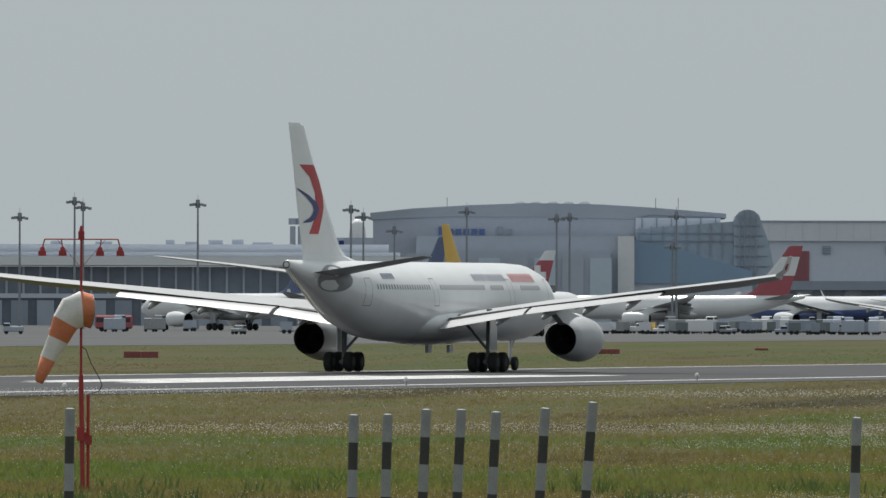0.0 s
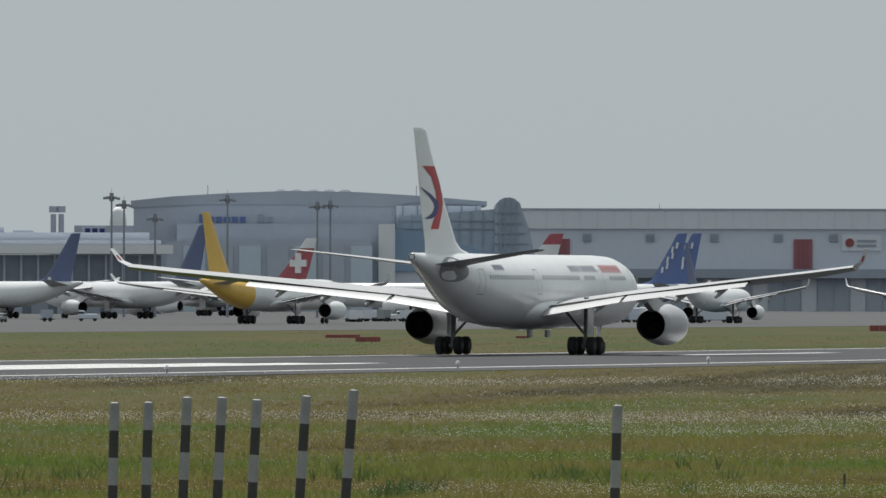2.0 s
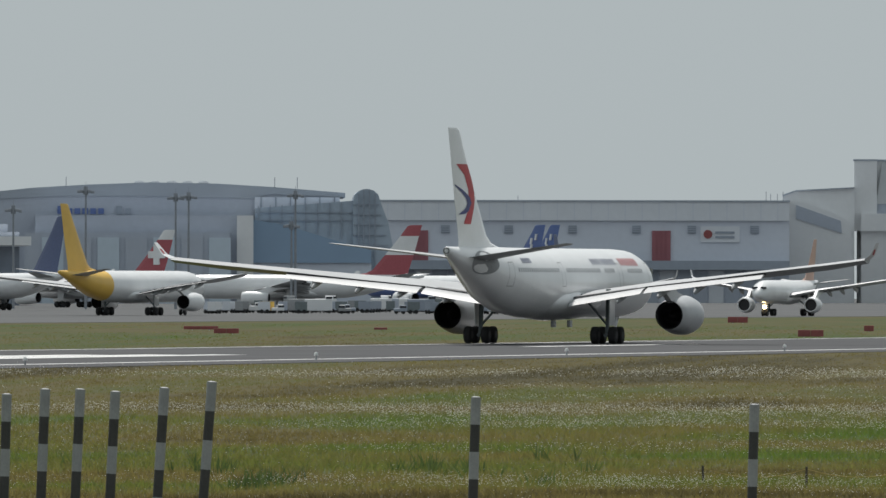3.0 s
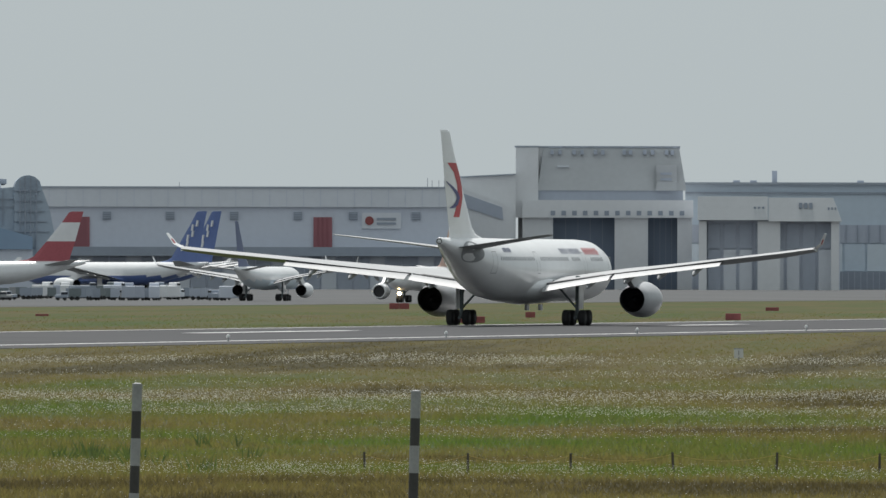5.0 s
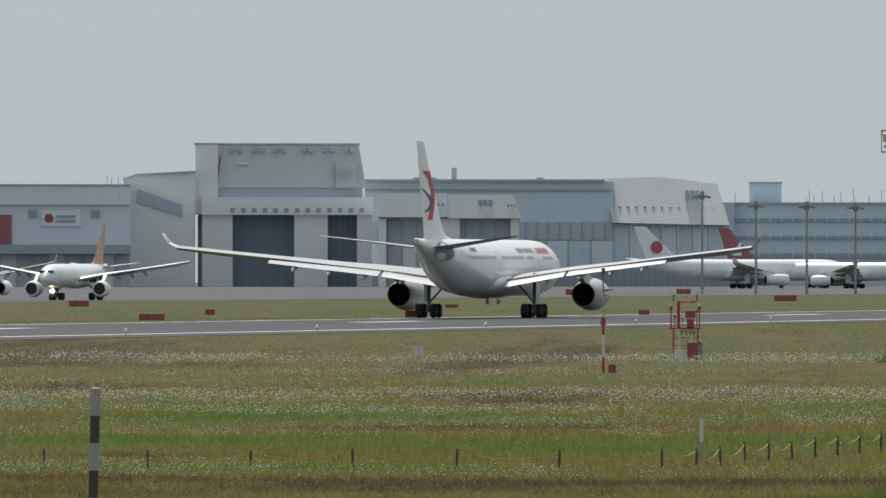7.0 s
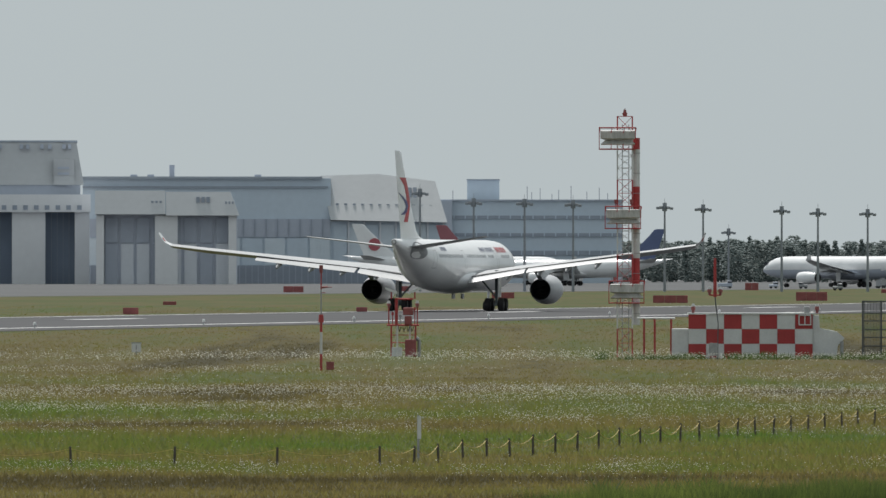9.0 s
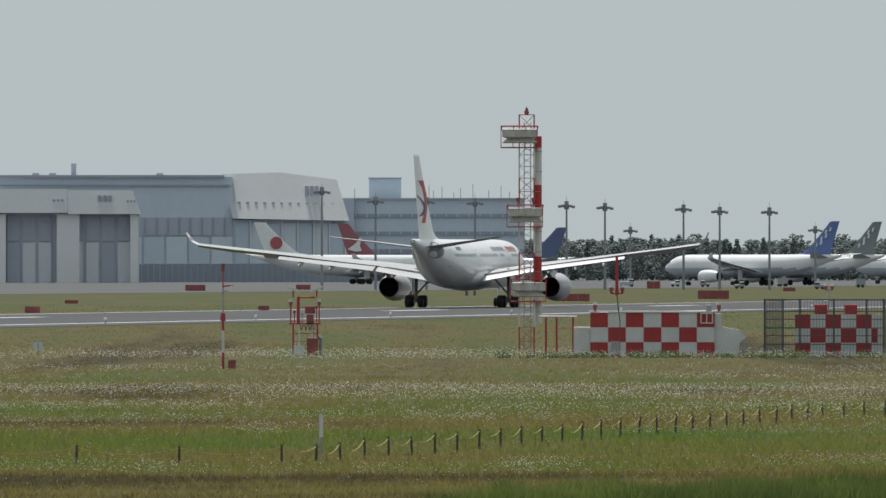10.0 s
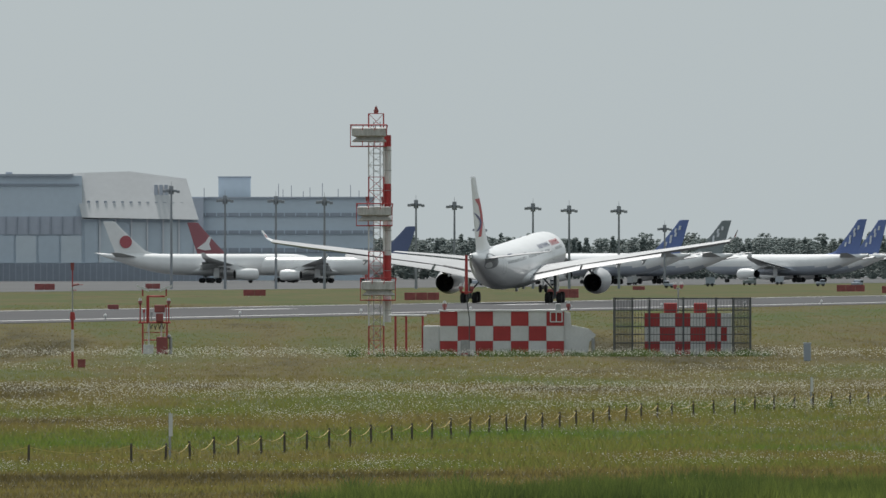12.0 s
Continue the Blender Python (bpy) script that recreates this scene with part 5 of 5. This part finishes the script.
def wind_sock():
    dist = 306.0
    m = thing("windsock_mast", facing(deg(-3066), dist), "red steel mast with four lamp hoods on a crossbar", "mast")
    part("pole", rods(((0.05, 0, 0), (0, 0, 2.9), 0.062, 0.062, 10), ((0, 0, 2.9), (0, 0, 6.4), 0.035, 0.03, 8)), HUTR, m)
    part("service_pole", rods(((0.18, 0.1, 0), (0.18, 0.1, 2.4), 0.042, 0.042, 8)), HUTR, m)
    part("clamp", boxes((-0.1, 0.1, -0.1, 0.1, 1.25, 1.6), (0.1, 0.28, -0.02, 0.2, 1.15, 1.4), (0.06, 0.2, -0.05, 0.15, 1.4, 1.47)), HUTR, m)
    part("beacon", rods(((0, 0, 6.32), (0, 0, 6.52), 0.08, 0.08, 10), ((0, 0, 6.52), (0, 0, 6.66), 0.06, 0.03, 10)), HUTR, m)
    arm = part("crossbar", rods(((-0.92, 0, 6.32), (0.92, 0, 6.32), 0.018, 0.018, 6), ((-0.92, 0, 6.32), (-0.98, 0, 6.1), 0.018, 0.018, 6), ((0.92, 0, 6.32), (0.98, 0, 6.1), 0.018, 0.018, 6), ((-0.5, 0, 6.32), (-0.47, 0, 6.1), 0.016, 0.016, 6), ((0.5, 0, 6.32), (0.47, 0, 6.1), 0.016, 0.016, 6),
                                  ((-0.6, 0, 6.3), (0, 0, 5.6), 0.008, 0.008, 4), ((0.6, 0, 6.3), (0, 0, 5.6), 0.008, 0.008, 4)), HUTR, m)
    for x in (-0.98, -0.47, 0.47, 0.98):
        part("lamp_hood", rods(((x, 0, 6.12), (x, 0, 6.02), 0.05, 0.08, 10), ((x, 0, 6.02), (x, 0, 5.9), 0.1, 0.105, 12)), HUTR, arm, "red bell-shaped lamp hood")
    pts = [(0.02, -0.08, 3.62), (0.12, -0.1, 3.55), (0.25, -0.1, 3.2), (0.45, -0.1, 2.85), (0.53, -0.08, 2.65), (0.45, -0.06, 2.5), (0.2, 0.0, 2.42)]
    bm = bmesh.new()
    for a, b in zip(pts, pts[1:]):
        rod(bm, a, b, 0.012, 0.012, 5)
    part("cable", bm, DARK, m)
    sock = thing("windsock", facing(deg(-3066), dist, 4.55), "drooping orange and white cloth windsock on the mast", "windsock")
    path = [(0.24, 0.0, -0.03, 0.41), (0.02, 0.0, 0.02, 0.45), (-0.2, -0.02, -0.07, 0.43), (-0.4, -0.03, -0.32, 0.35), (-0.58, -0.04, -0.75, 0.27), (-0.83, -0.05, -1.24, 0.2), (-1.03, -0.05, -1.76, 0.13), (-1.06, -0.05, -1.84, 0.09)]
    ax = [Vector(p[:3]) for p in path]
    cuts = [0, 1, 3, 4, 5, 7]
    rs = random.Random(2)
    folds = [[1 + rs.uniform(-0.08, 0.08) for _ in range(18)] for _ in path]

    def ring(i, f=None):
        d = (ax[min(i + 1, len(ax) - 1)] - ax[max(i - 1, 0)]).normalized()
        if i == 0:
            d = Vector((-0.96, -0.28, 0.06)).normalized()
        u = d.cross(Vector((0, 1, 0))).normalized()
        v = d.cross(u)
        return [ax[i] + (u * math.cos(k * math.pi / 9) + v * math.sin(k * math.pi / 9) * 0.9) * path[i][3] * folds[i][k] for k in range(18)]
    for n, (a, b) in enumerate(zip(cuts, cuts[1:])):
        bm = bmesh.new()
        loft(bm, [ring(i) for i in range(a, b + 1)], caps=(n == 4))
        part("sock_band", bm, (ORANGE, CLOTH)[n % 2], sock, ("orange cloth band", "white cloth band")[n % 2], smooth=True)
    part("hoop", rods(*[((*ring(0)[k],), (*ring(0)[(k + 1) % 18],), 0.012, 0.012, 5) for k in range(18)]), STEEL, sock)


def striped_pole(u, v, lean, band=0.36, dist=160.0):
    top = high(v, dist)
    p = bear(deg(u), dist)
    g = bank(p.x, p.y)
    h = top - g
    base = facing(deg(u) - lean / 57.3 * h / dist * 57.3, dist, g)
    ob = thing("striped_pole", base @ pose(0, 0, 0, 0, lean, 0), "weathered black and white banded marker pole", "marker pole", "banded perimeter poles")
    z, k = h, 0
    while z > 0:
        z0 = max(0.0 if z - band > 0 else -0.15, z - band)
        bm = bmesh.new()
        rod(bm, (0, 0, z0), (0, 0, z), 0.064 if k % 2 else 0.066, 0.064 if k % 2 else 0.066, 14)
        part("band", bm, POLEB if k % 2 else POLEW, ob)
        z, k = z0, k + 1
        if z0 <= 0:
            break
    part("cap", rods(((0, 0, h), (0, 0, h + 0.012), 0.06, 0.03, 14)), POLEW, ob)


antenna_tower()
equipment_hut()
cage()
monitor_mast()
sensor_stand()
marker_board(-629, 187, 0.5, 0.62)
wind_sock()
for row in ((-3085, 216, 0.8), (-2583, 226, 1.2), (-2523, 225, 1.5), (-2455, 216, 2.2), (-2393, 216, 2.6), (-2331, 220, 2.8), (-2244, 213, 3.6), (-2160, 202, 4.2, 0.385), (-1693, 229, 1.6), (-1200, 241, 1.4)):
    striped_pole(*row)
gb = thing("ground_cabinet", facing(deg(998), 592), "small dark grey cabinet standing in the grass", "cabinet")
part("cabinet", boxes((-0.18, 0.18, -0.15, 0.15, 0, 0.85), bevel=0.03), CLAD3, gb)
part("lid", boxes((-0.2, 0.2, -0.17, 0.17, 0.85, 0.9)), CLAD2, gb)
for u, v, h in ((-130, 377, 1.13), (1005, 283, 0.97)):
    d = 99950 / (v - LEVEL)
    ob = thing("marker_post", facing(deg(u), d), "grey marker post with a small white plate", "post")
    part("post", rods(((0, 0, -0.1), (0, 0, h), 0.03, 0.03, 8)), STEEL, ob)
    part("plate", boxes((-0.02, 0.07, -0.05, -0.035, h * 0.5, h * 0.98)), HUTW, ob)


# ---- rope fence ----
def rope_fence():
    pts = [bear(deg(-1290 + 182 * k), 283) for k in range(7)]
    a, b, c = bear(-0.487, 283), bear(2.02, 369.8), bear(3.03, 405)
    for k in range(27):
        pts.append(a.lerp(b, (k + 1) / 27))
    for k in range(11):
        pts.append(b.lerp(c, (k + 1) / 11))
    ob = thing("rope_fence", pose(0, 0, 0), "low rope fence of dark stakes across the meadow", "fence")
    rr = random.Random(7)
    tops = []
    for p in pts:
        h = 0.5 + rr.uniform(-0.03, 0.05)
        t = p + Vector((rr.uniform(-0.03, 0.03), rr.uniform(-0.02, 0.02), h))
        part("stake", rods((p - Vector((0, 0, 0.1)), t, 0.032, 0.028, 7)), WOOD, ob)
        tops.append(t - Vector((0, 0, 0.05)))
    for p, q in zip(tops, tops[1:]):
        bm = bmesh.new()
        sag = 0.17 + rr.uniform(-0.04, 0.05)
        prev = p
        for k in range(1, 9):
            f = k / 8
            cur = p.lerp(q, f) - Vector((0, 0, sag * 4 * f * (1 - f)))
            rod(bm, prev, cur, 0.009, 0.009, 4)
            prev = cur
        part("rope", bm, ROPE, ob)


rope_fence()
for k in range(22):
    s = 560 + k * 60
    p = along(s, 219.8, 0.03)
    ob = thing("runway_light", pose(p.x, p.y, p.z), "small white runway edge light on a short stem", "runway light", "runway edge lights")
    part("stem", rods(((0, 0, 0), (0, 0, 0.25), 0.06, 0.05, 8)), STEEL, ob)
    part("dome", rods(((0, 0, 0.25), (0, 0, 0.38), 0.14, 0.12, 10), ((0, 0, 0.38), (0, 0, 0.48), 0.12, 0.03, 10)), HUTW, ob)
# White bars paint the streaks of sun glare along the runway's white lines.
for s0, s1, o0, o1 in ((690, 788, 239.0, 241.5), (700, 785, 242.6, 245.2), (694, 780, 246.3, 249.0), (705, 770, 250.2, 252.6), (908, 956, 251.4, 253.3), (1072, 1098, 251.6, 253.4), (1262, 1292, 251.6, 253.4), (1422, 1452, 251.6, 253.4)):
    bm = bmesh.new()
    box(bm, s0, s1, o0, o1, 0.034, 0.038)
    part("runway_glare_marking", bm, LINE, runway)


# ---- meadow: grass tufts, flower heads, tall weeds and the far woods ----
def stuff_mesh(name, verts, faces, mat, label, cat):
    me = bpy.data.meshes.new(name)
    me.from_pydata(verts.tolist(), [], faces.tolist())
    me.materials.append(mat)
    return tagged(new(name, me), label, cat, kind="stuff")


def grass_material(name, cols, scale=(0.045, 0.008, 1), back=0.35):
    m = bpy.data.materials.new(name)
    m.use_nodes = True
    n, l = m.node_tree.nodes, m.node_tree.links
    b = n["Principled BSDF"]
    b.inputs["Roughness"].default_value = 0.7
    tc, mp = n.new("ShaderNodeTexCoord"), n.new("ShaderNodeMapping")
    mp.inputs["Rotation"].default_value = (0, 0, radians(RUNWAY))
    mp.inputs["Scale"].default_value = scale
    l.new(tc.outputs["Object"], mp.inputs[0])
    a = n.new("ShaderNodeTexNoise")
    a.inputs["Scale"].default_value, a.inputs["Detail"].default_value = 1.0, 5
    l.new(mp.outputs[0], a.inputs["Vector"])
    g = n.new("ShaderNodeNewGeometry")
    ma = n.new("ShaderNodeMath")
    ma.operation = "MULTIPLY_ADD"
    ma.inputs[1].default_value, ma.inputs[2].default_value = 0.14, -0.07
    l.new(g.outputs["Random Per Island"], ma.inputs[0])
    ad = n.new("ShaderNodeMath")
    l.new(a.outputs["Fac"], ad.inputs[0])
    l.new(ma.outputs[0], ad.inputs[1])
    r = n.new("ShaderNodeValToRGB")
    e = r.color_ramp.elements
    e[0].position, e[0].color = 0.37, (*cols[0], 1)
    e[1].position, e[1].color = 0.63, (*cols[-1], 1)
    for k, c in enumerate(cols[1:-1]):
        x = e.new(0.37 + 0.26 * (k + 1) / (len(cols) - 1))
        x.color = (*c, 1)
    l.new(ad.outputs[0], r.inputs[0])
    l.new(r.outputs[0], b.inputs["Base Color"])
    tr, mx = n.new("ShaderNodeBsdfTranslucent"), n.new("ShaderNodeMixShader")
    l.new(r.outputs[0], tr.inputs["Color"])
    mx.inputs[0].default_value = back
    l.new(b.outputs[0], mx.inputs[1])
    l.new(tr.outputs[0], mx.inputs[2])
    l.new(mx.outputs[0], n["Material Output"].inputs["Surface"])
    return m


def meadow_grass_material():
    m = bpy.data.materials.new("meadow_grass")
    m.use_nodes = True
    n, l = m.node_tree.nodes, m.node_tree.links
    b = n["Principled BSDF"]
    b.inputs["Roughness"].default_value = 0.7
    b.inputs["Specular IOR Level"].default_value = 0.25
    geo = n.new("ShaderNodeNewGeometry")
    g, r = meadow_growth(n, l, geo.outputs["Random Per Island"])
    e = r.color_ramp.elements
    e[0].position, e[0].color = 0.0, (0.092, 0.076, 0.03, 1)
    e[1].position, e[1].color = 1.0, (0.098, 0.168, 0.026, 1)
    for x, c in ((0.28, (0.19, 0.158, 0.053)), (0.52, (0.166, 0.166, 0.044))):
        e.new(x).color = (*c, 1)
    l.new(g, r.inputs[0])
    l.new(r.outputs[0], b.inputs["Base Color"])
    tr, mx = n.new("ShaderNodeBsdfTranslucent"), n.new("ShaderNodeMixShader")
    l.new(r.outputs[0], tr.inputs["Color"])
    mx.inputs[0].default_value = 0.5
    l.new(b.outputs[0], mx.inputs[1])
    l.new(tr.outputs[0], mx.inputs[2])
    l.new(mx.outputs[0], n["Material Output"].inputs["Surface"])
    return m


STRAW = meadow_grass_material()
LUSH = grass_material("lush_grass", [(0.055, 0.085, 0.022), (0.14, 0.175, 0.04)], (0.2, 0.2, 0.2), 0.5)
WEED = grass_material("dark_weeds", [(0.06, 0.1, 0.03), (0.1, 0.14, 0.04)], (0.3, 0.3, 0.3))
PETAL = grass_material("white_flower_heads", [(0.64, 0.64, 0.59), (0.8, 0.8, 0.75)], (0.3, 0.3, 0.3), 0.4)
# Far leaves are lightened and greyed: distance haze as base colour.
LEAF = grass_material("hazed_tree_leaves", [(0.16, 0.2, 0.195), (0.185, 0.225, 0.215)], (0.02, 0.02, 0.02), 0.35)
rng = np.random.default_rng(3)
# a small eight-sided lump, for flower heads and clumps of leaves
EIGHT = np.array([(1, 0, 0), (0, 1, 0), (-1, 0, 0), (0, -1, 0), (0, 0, 0.7), (0, 0, -0.5)])
EIGHT_F = np.array([(0, 1, 4), (1, 2, 4), (2, 3, 4), (3, 0, 4), (1, 0, 5), (2, 1, 5), (3, 2, 5), (0, 3, 5)])


def noise2(x, y, seed, lx, ly):
    """Smooth value noise with cells of lx by ly metres."""
    r = np.random.default_rng(seed).random((256, 256))
    u, v = x / lx + 1000, y / ly + 1000
    i, j = np.floor(u).astype(int), np.floor(v).astype(int)
    f, g = u - i, v - j
    f, g = f * f * (3 - 2 * f), g * g * (3 - 2 * g)
    q = lambda a, b: r[a % 256, b % 256]
    return (q(i, j) * (1 - f) + q(i + 1, j) * f) * (1 - g) + (q(i, j + 1) * (1 - f) + q(i + 1, j + 1) * f) * g


def meadow_points(n, d0, d1, b0=-9.6, b1=4.6):
    """Places over the meadow, denser towards the viewer."""
    inv = rng.uniform(1 / d1, 1 / d0, n)
    d, b = 1 / inv, np.radians(rng.uniform(b0, b1, n))
    return d * np.sin(b), d * np.cos(b), d


def offpath(x, y):
    """Metres to the left of the viewer's line along the runway."""
    return x * SIDE.x + y * SIDE.y


def ground_z(d):
    return 3.0 * np.maximum(0, 1 - d / 235.0)


def blades(x, y, z, h, w, per, lean, seed):
    r = np.random.default_rng(seed)
    n = len(x)
    X, Y, Z = (np.repeat(q, per) for q in (x, y, z))
    H, W = np.repeat(h, per) * r.uniform(0.6, 1.15, n * per), np.repeat(w, per)
    X = X + r.normal(0, 0.09, n * per)
    Y = Y + r.normal(0, 0.09, n * per)
    a = r.uniform(0, np.pi, n * per)
    cx, cy = np.cos(a) * W / 2, np.sin(a) * W / 2 * 0.5
    tx, ty = r.normal(0, lean, n * per) * H, r.normal(0, lean, n * per) * H
    V = np.empty((n * per, 3, 3))
    V[:, 0] = np.stack([X - cx, Y - cy, Z - 0.02], 1)
    V[:, 1] = np.stack([X + cx, Y + cy, Z - 0.02], 1)
    V[:, 2] = np.stack([X + tx, Y + ty, Z + H], 1)
    return V.reshape(-1, 3), np.arange(n * per * 3).reshape(-1, 3)


def grow_meadow():
    x, y, d = meadow_points(240000, 236, 1500)
    o = offpath(x, y)
    keep = (o < 210) | ((o > 273) & (o < 469) & ((o < 371) | (o > 399)))
    x, y, d = x[keep], y[keep], d[keep]
    patch = noise2(x, y, 5, 9, 26)
    h = (0.09 + 0.15 * patch) * np.clip((760 - d) / 360, 0.6, 1.0)
    v, f = blades(x, y, ground_z(d), h, 0.022 + d * 0.00003, 3, 0.7, 1)
    stuff_mesh("meadow_grass", v, f, STRAW, "dry mown meadow grass in olive and straw tufts", "grass")
    # flower heads in drifts
    x, y, d = meadow_points(520000, 238, 760)
    o = offpath(x, y)
    t = 99950 / d + LEVEL
    band, line = np.zeros_like(x), np.zeros_like(x)
    side = np.clip((np.degrees(np.arctan2(x, y)) + 6.5) / 4.0, 0.12, 1)
    for c, wd, amp in ((398, 7, 2.2), (334, 5, 0.35), (312, 6, 0.55), (292, 5, 2.2), (274, 4, 2.4), (260, 4.5, 4.5), (238, 4, 0.7), (222, 3, 0.7), (194, 4.5, 6.0)):
        c2 = c + 6 * (noise2(x, y, int(c), 14, 400) - 0.5)
        add = amp * np.exp(-((t - c2) / wd) ** 2) * (np.maximum(side, 0.8) if c == 260 else side)
        if c in (260, 194):
            line += add
        else:
            band += add
    drift = noise2(x, t, 11, 11, 9) * 0.65 + noise2(x, t, 13, 3.2, 5) * 0.35
    drift2 = noise2(x, t, 12, 0.55, 2.2)
    prob = 0.0004 + 0.0014 * (t > 340) + band * np.clip((drift - 0.42) * 5.0, 0.01, 1) * (0.04 + 1.5 * np.clip(drift2 - 0.3, 0, 1))
    prob = prob + line * np.clip((drift - 0.28) * 3.0, 0.03, 1) * (0.08 + 1.2 * np.clip(drift2 - 0.25, 0, 1))
    keep = (o < 214) & (rng.random(len(x)) < prob * 3.8)
    x, y, d = x[keep], y[keep], d[keep]
    n = len(x)
    z = ground_z(d) + rng.uniform(0.16, 0.4, n)
    r = rng.uniform(0.006, 0.016, n) * np.clip(d / 330, 0.85, 2.0)
    V = np.stack([x, y, z], 1)[:, None, :] + EIGHT[None] * r[:, None, None]
    stuff_mesh("meadow_flowers", V.reshape(-1, 3), (np.arange(n)[:, None, None] * 6 + EIGHT_F[None]).reshape(-1, 3), PETAL, "drifts of small white meadow flowers", "flowers")
    # taller green growth near the bank
    x, y, d = meadow_points(26000, 225, 262, -0.2, 4.6)
    b = np.degrees(np.arctan2(x, y))
    edge = 253 - 12 * noise2(x, y, 21, 1.8, 30) - 22 * np.clip((1.3 - b) / 1.3, 0, 1)
    keep = d < edge
    x, y, d = x[keep], y[keep], d[keep]
    v, f = blades(x, y, ground_z(d), 0.22 + 0.42 * noise2(x, y, 22, 0.7, 2), 0.03 + 0 * d, 4, 0.3, 3)
    stuff_mesh("tall_grass", v, f, LUSH, "tall lush green grass along the bank", "grass")
    x, y, d = meadow_points(12000, 240, 400)
    t = noise2(x, y, 31, 1.6, 6) * noise2(x, y, 32, 22, 60)
    keep = (t > 0.62) & (offpath(x, y) < 214)
    x, y, d = x[keep], y[keep], d[keep]
    cd, cb = rng.uniform(239, 246, 60), np.radians(rng.choice([0.55, 0.8, 0.95, 1.02, 1.1], 60) + rng.normal(0, 0.05, 60))
    x, y, d = np.append(x, cd * np.sin(cb)), np.append(y, cd * np.cos(cb)), np.append(d, cd)
    # growth round the feet of the tower, the hut and the cage
    fu, fd = np.radians(rng.uniform(0.5, 2.5, 900)), rng.uniform(621, 627, 900)
    keep = noise2(fu * 640, fd, 44, 0.9, 3) > 0.45
    fu, fd = fu[keep], fd[keep]
    fh = 0.12 + 0.38 * noise2(fu * 640, fd, 45, 0.6, 3)
    x, y = np.append(x, fd * np.sin(fu)), np.append(y, fd * np.cos(fu))
    h = np.append(0.3 + 0.25 * rng.random(len(d)), fh)
    w = np.append(0.07 + 0 * d, 0.07 + 0 * fd)
    d = np.append(d, fd)
    v, f = blades(x, y, ground_z(d), h, w, 5, 0.4, 4)
    stuff_mesh("meadow_weeds", v, f, WEED, "dark green weeds in scattered clumps", "weeds")


def far_woods():
    V, F = [], []
    r = np.random.default_rng(8)
    k = 0
    for i in range(420):
        u = r.uniform(130, 1500)
        dist = r.uniform(4150, 4450)
        p = bear(deg(u), dist)
        h = r.uniform(11.5, 14.8) * (1.12 if r.random() < 0.15 else 1)
        wd = r.uniform(2.6, 5.0)
        pine = r.random() < 0.35
        c = 240
        zz = r.uniform(0.05, 1.0, c)
        rad = wd * (1.12 - zz if pine else np.sqrt(np.clip(1 - (zz * 2 - 1.05) ** 2 * 0.85, 0.05, 1)))
        a = r.uniform(0, 2 * np.pi, c)
        q = np.sqrt(r.random(c))
        cen = np.stack([p.x + np.cos(a) * rad * q, p.y + np.sin(a) * rad * q, zz * h], 1)
        s = r.uniform(0.3, 0.72, c)
        clump = cen[:, None, :] + EIGHT[None] * s[:, None, None] * r.uniform(0.7, 1.3, (c, 6, 1))
        V.append(clump.reshape(-1, 3))
        F.append((np.arange(c)[:, None, None] * 6 + EIGHT_F[None]).reshape(-1, 3) + k)
        k += c * 6
        t = 0.35
        V.append(np.array([(p.x - t, p.y, 0), (p.x + t, p.y, 0), (p.x, p.y, h * 0.85)]))
        F.append(np.array([[k, k + 1, k + 2]]))
        k += 3
    stuff_mesh("far_woods", np.concatenate(V), np.concatenate(F), LEAF, "dark green woods beyond the airfield, haze put into leaf colour", "trees")


grow_meadow()
far_woods()


# ---- what moves ----
def runs(t):
    return 818.4 + 39.58 * t + 1.895 * t * t - 0.04239 * t ** 3


NOSE_UP = ((0.0, 0.0), (9.8, 0.0), (10.5, 0.3), (11.0, 0.9), (11.5, 1.9), (12.0, 3.3))


def nose_up(t):
    for (a, p), (b, q) in zip(NOSE_UP, NOSE_UP[1:]):
        if t <= b:
            return p + (q - p) * (t - a) / (b - a)
    return NOSE_UP[-1][1]


WING_LIFT = ((0.0, 0.0), (5.0, 0.15), (9.0, 0.7), (10.5, 0.9), (11.0, 1.1), (11.5, 1.7), (12.0, 3.1))


def motions():
    rows = []
    for k in range(25):
        t = k * 0.5
        p = along(runs(t), 263.5, 0.03)
        rows.append((t, pose(p.x, p.y, p.z, 0, -nose_up(t), 90 - RUNWAY)))
    walk(jet, rows)
    for w in [o for o in jet.children if o.name.startswith("wing")]:
        s = 1 if w.data.vertices[0].co.y > 0 else -1
        walk(w, [(t, pose(0, s * 2.7, 3.85, s * up, 0, 0) @ pose(0, -s * 2.7, -3.85)) for t, up in WING_LIFT])
    away, near = [], []
    for k in range(13):
        p, q = along(1960 + 6.3 * (k - 1.5), 538, 0.03), along(1881 + 8.5 * (6.5 - k), 488, 0.03)
        away.append((float(k), pose(p.x, p.y, p.z, 0, 0, 90 - RUNWAY)))
        near.append((float(k), pose(q.x, q.y, q.z, 0, 0, 270 - RUNWAY)))
    walk(taxi_away, away)
    walk(taxi_near, near)


motions()
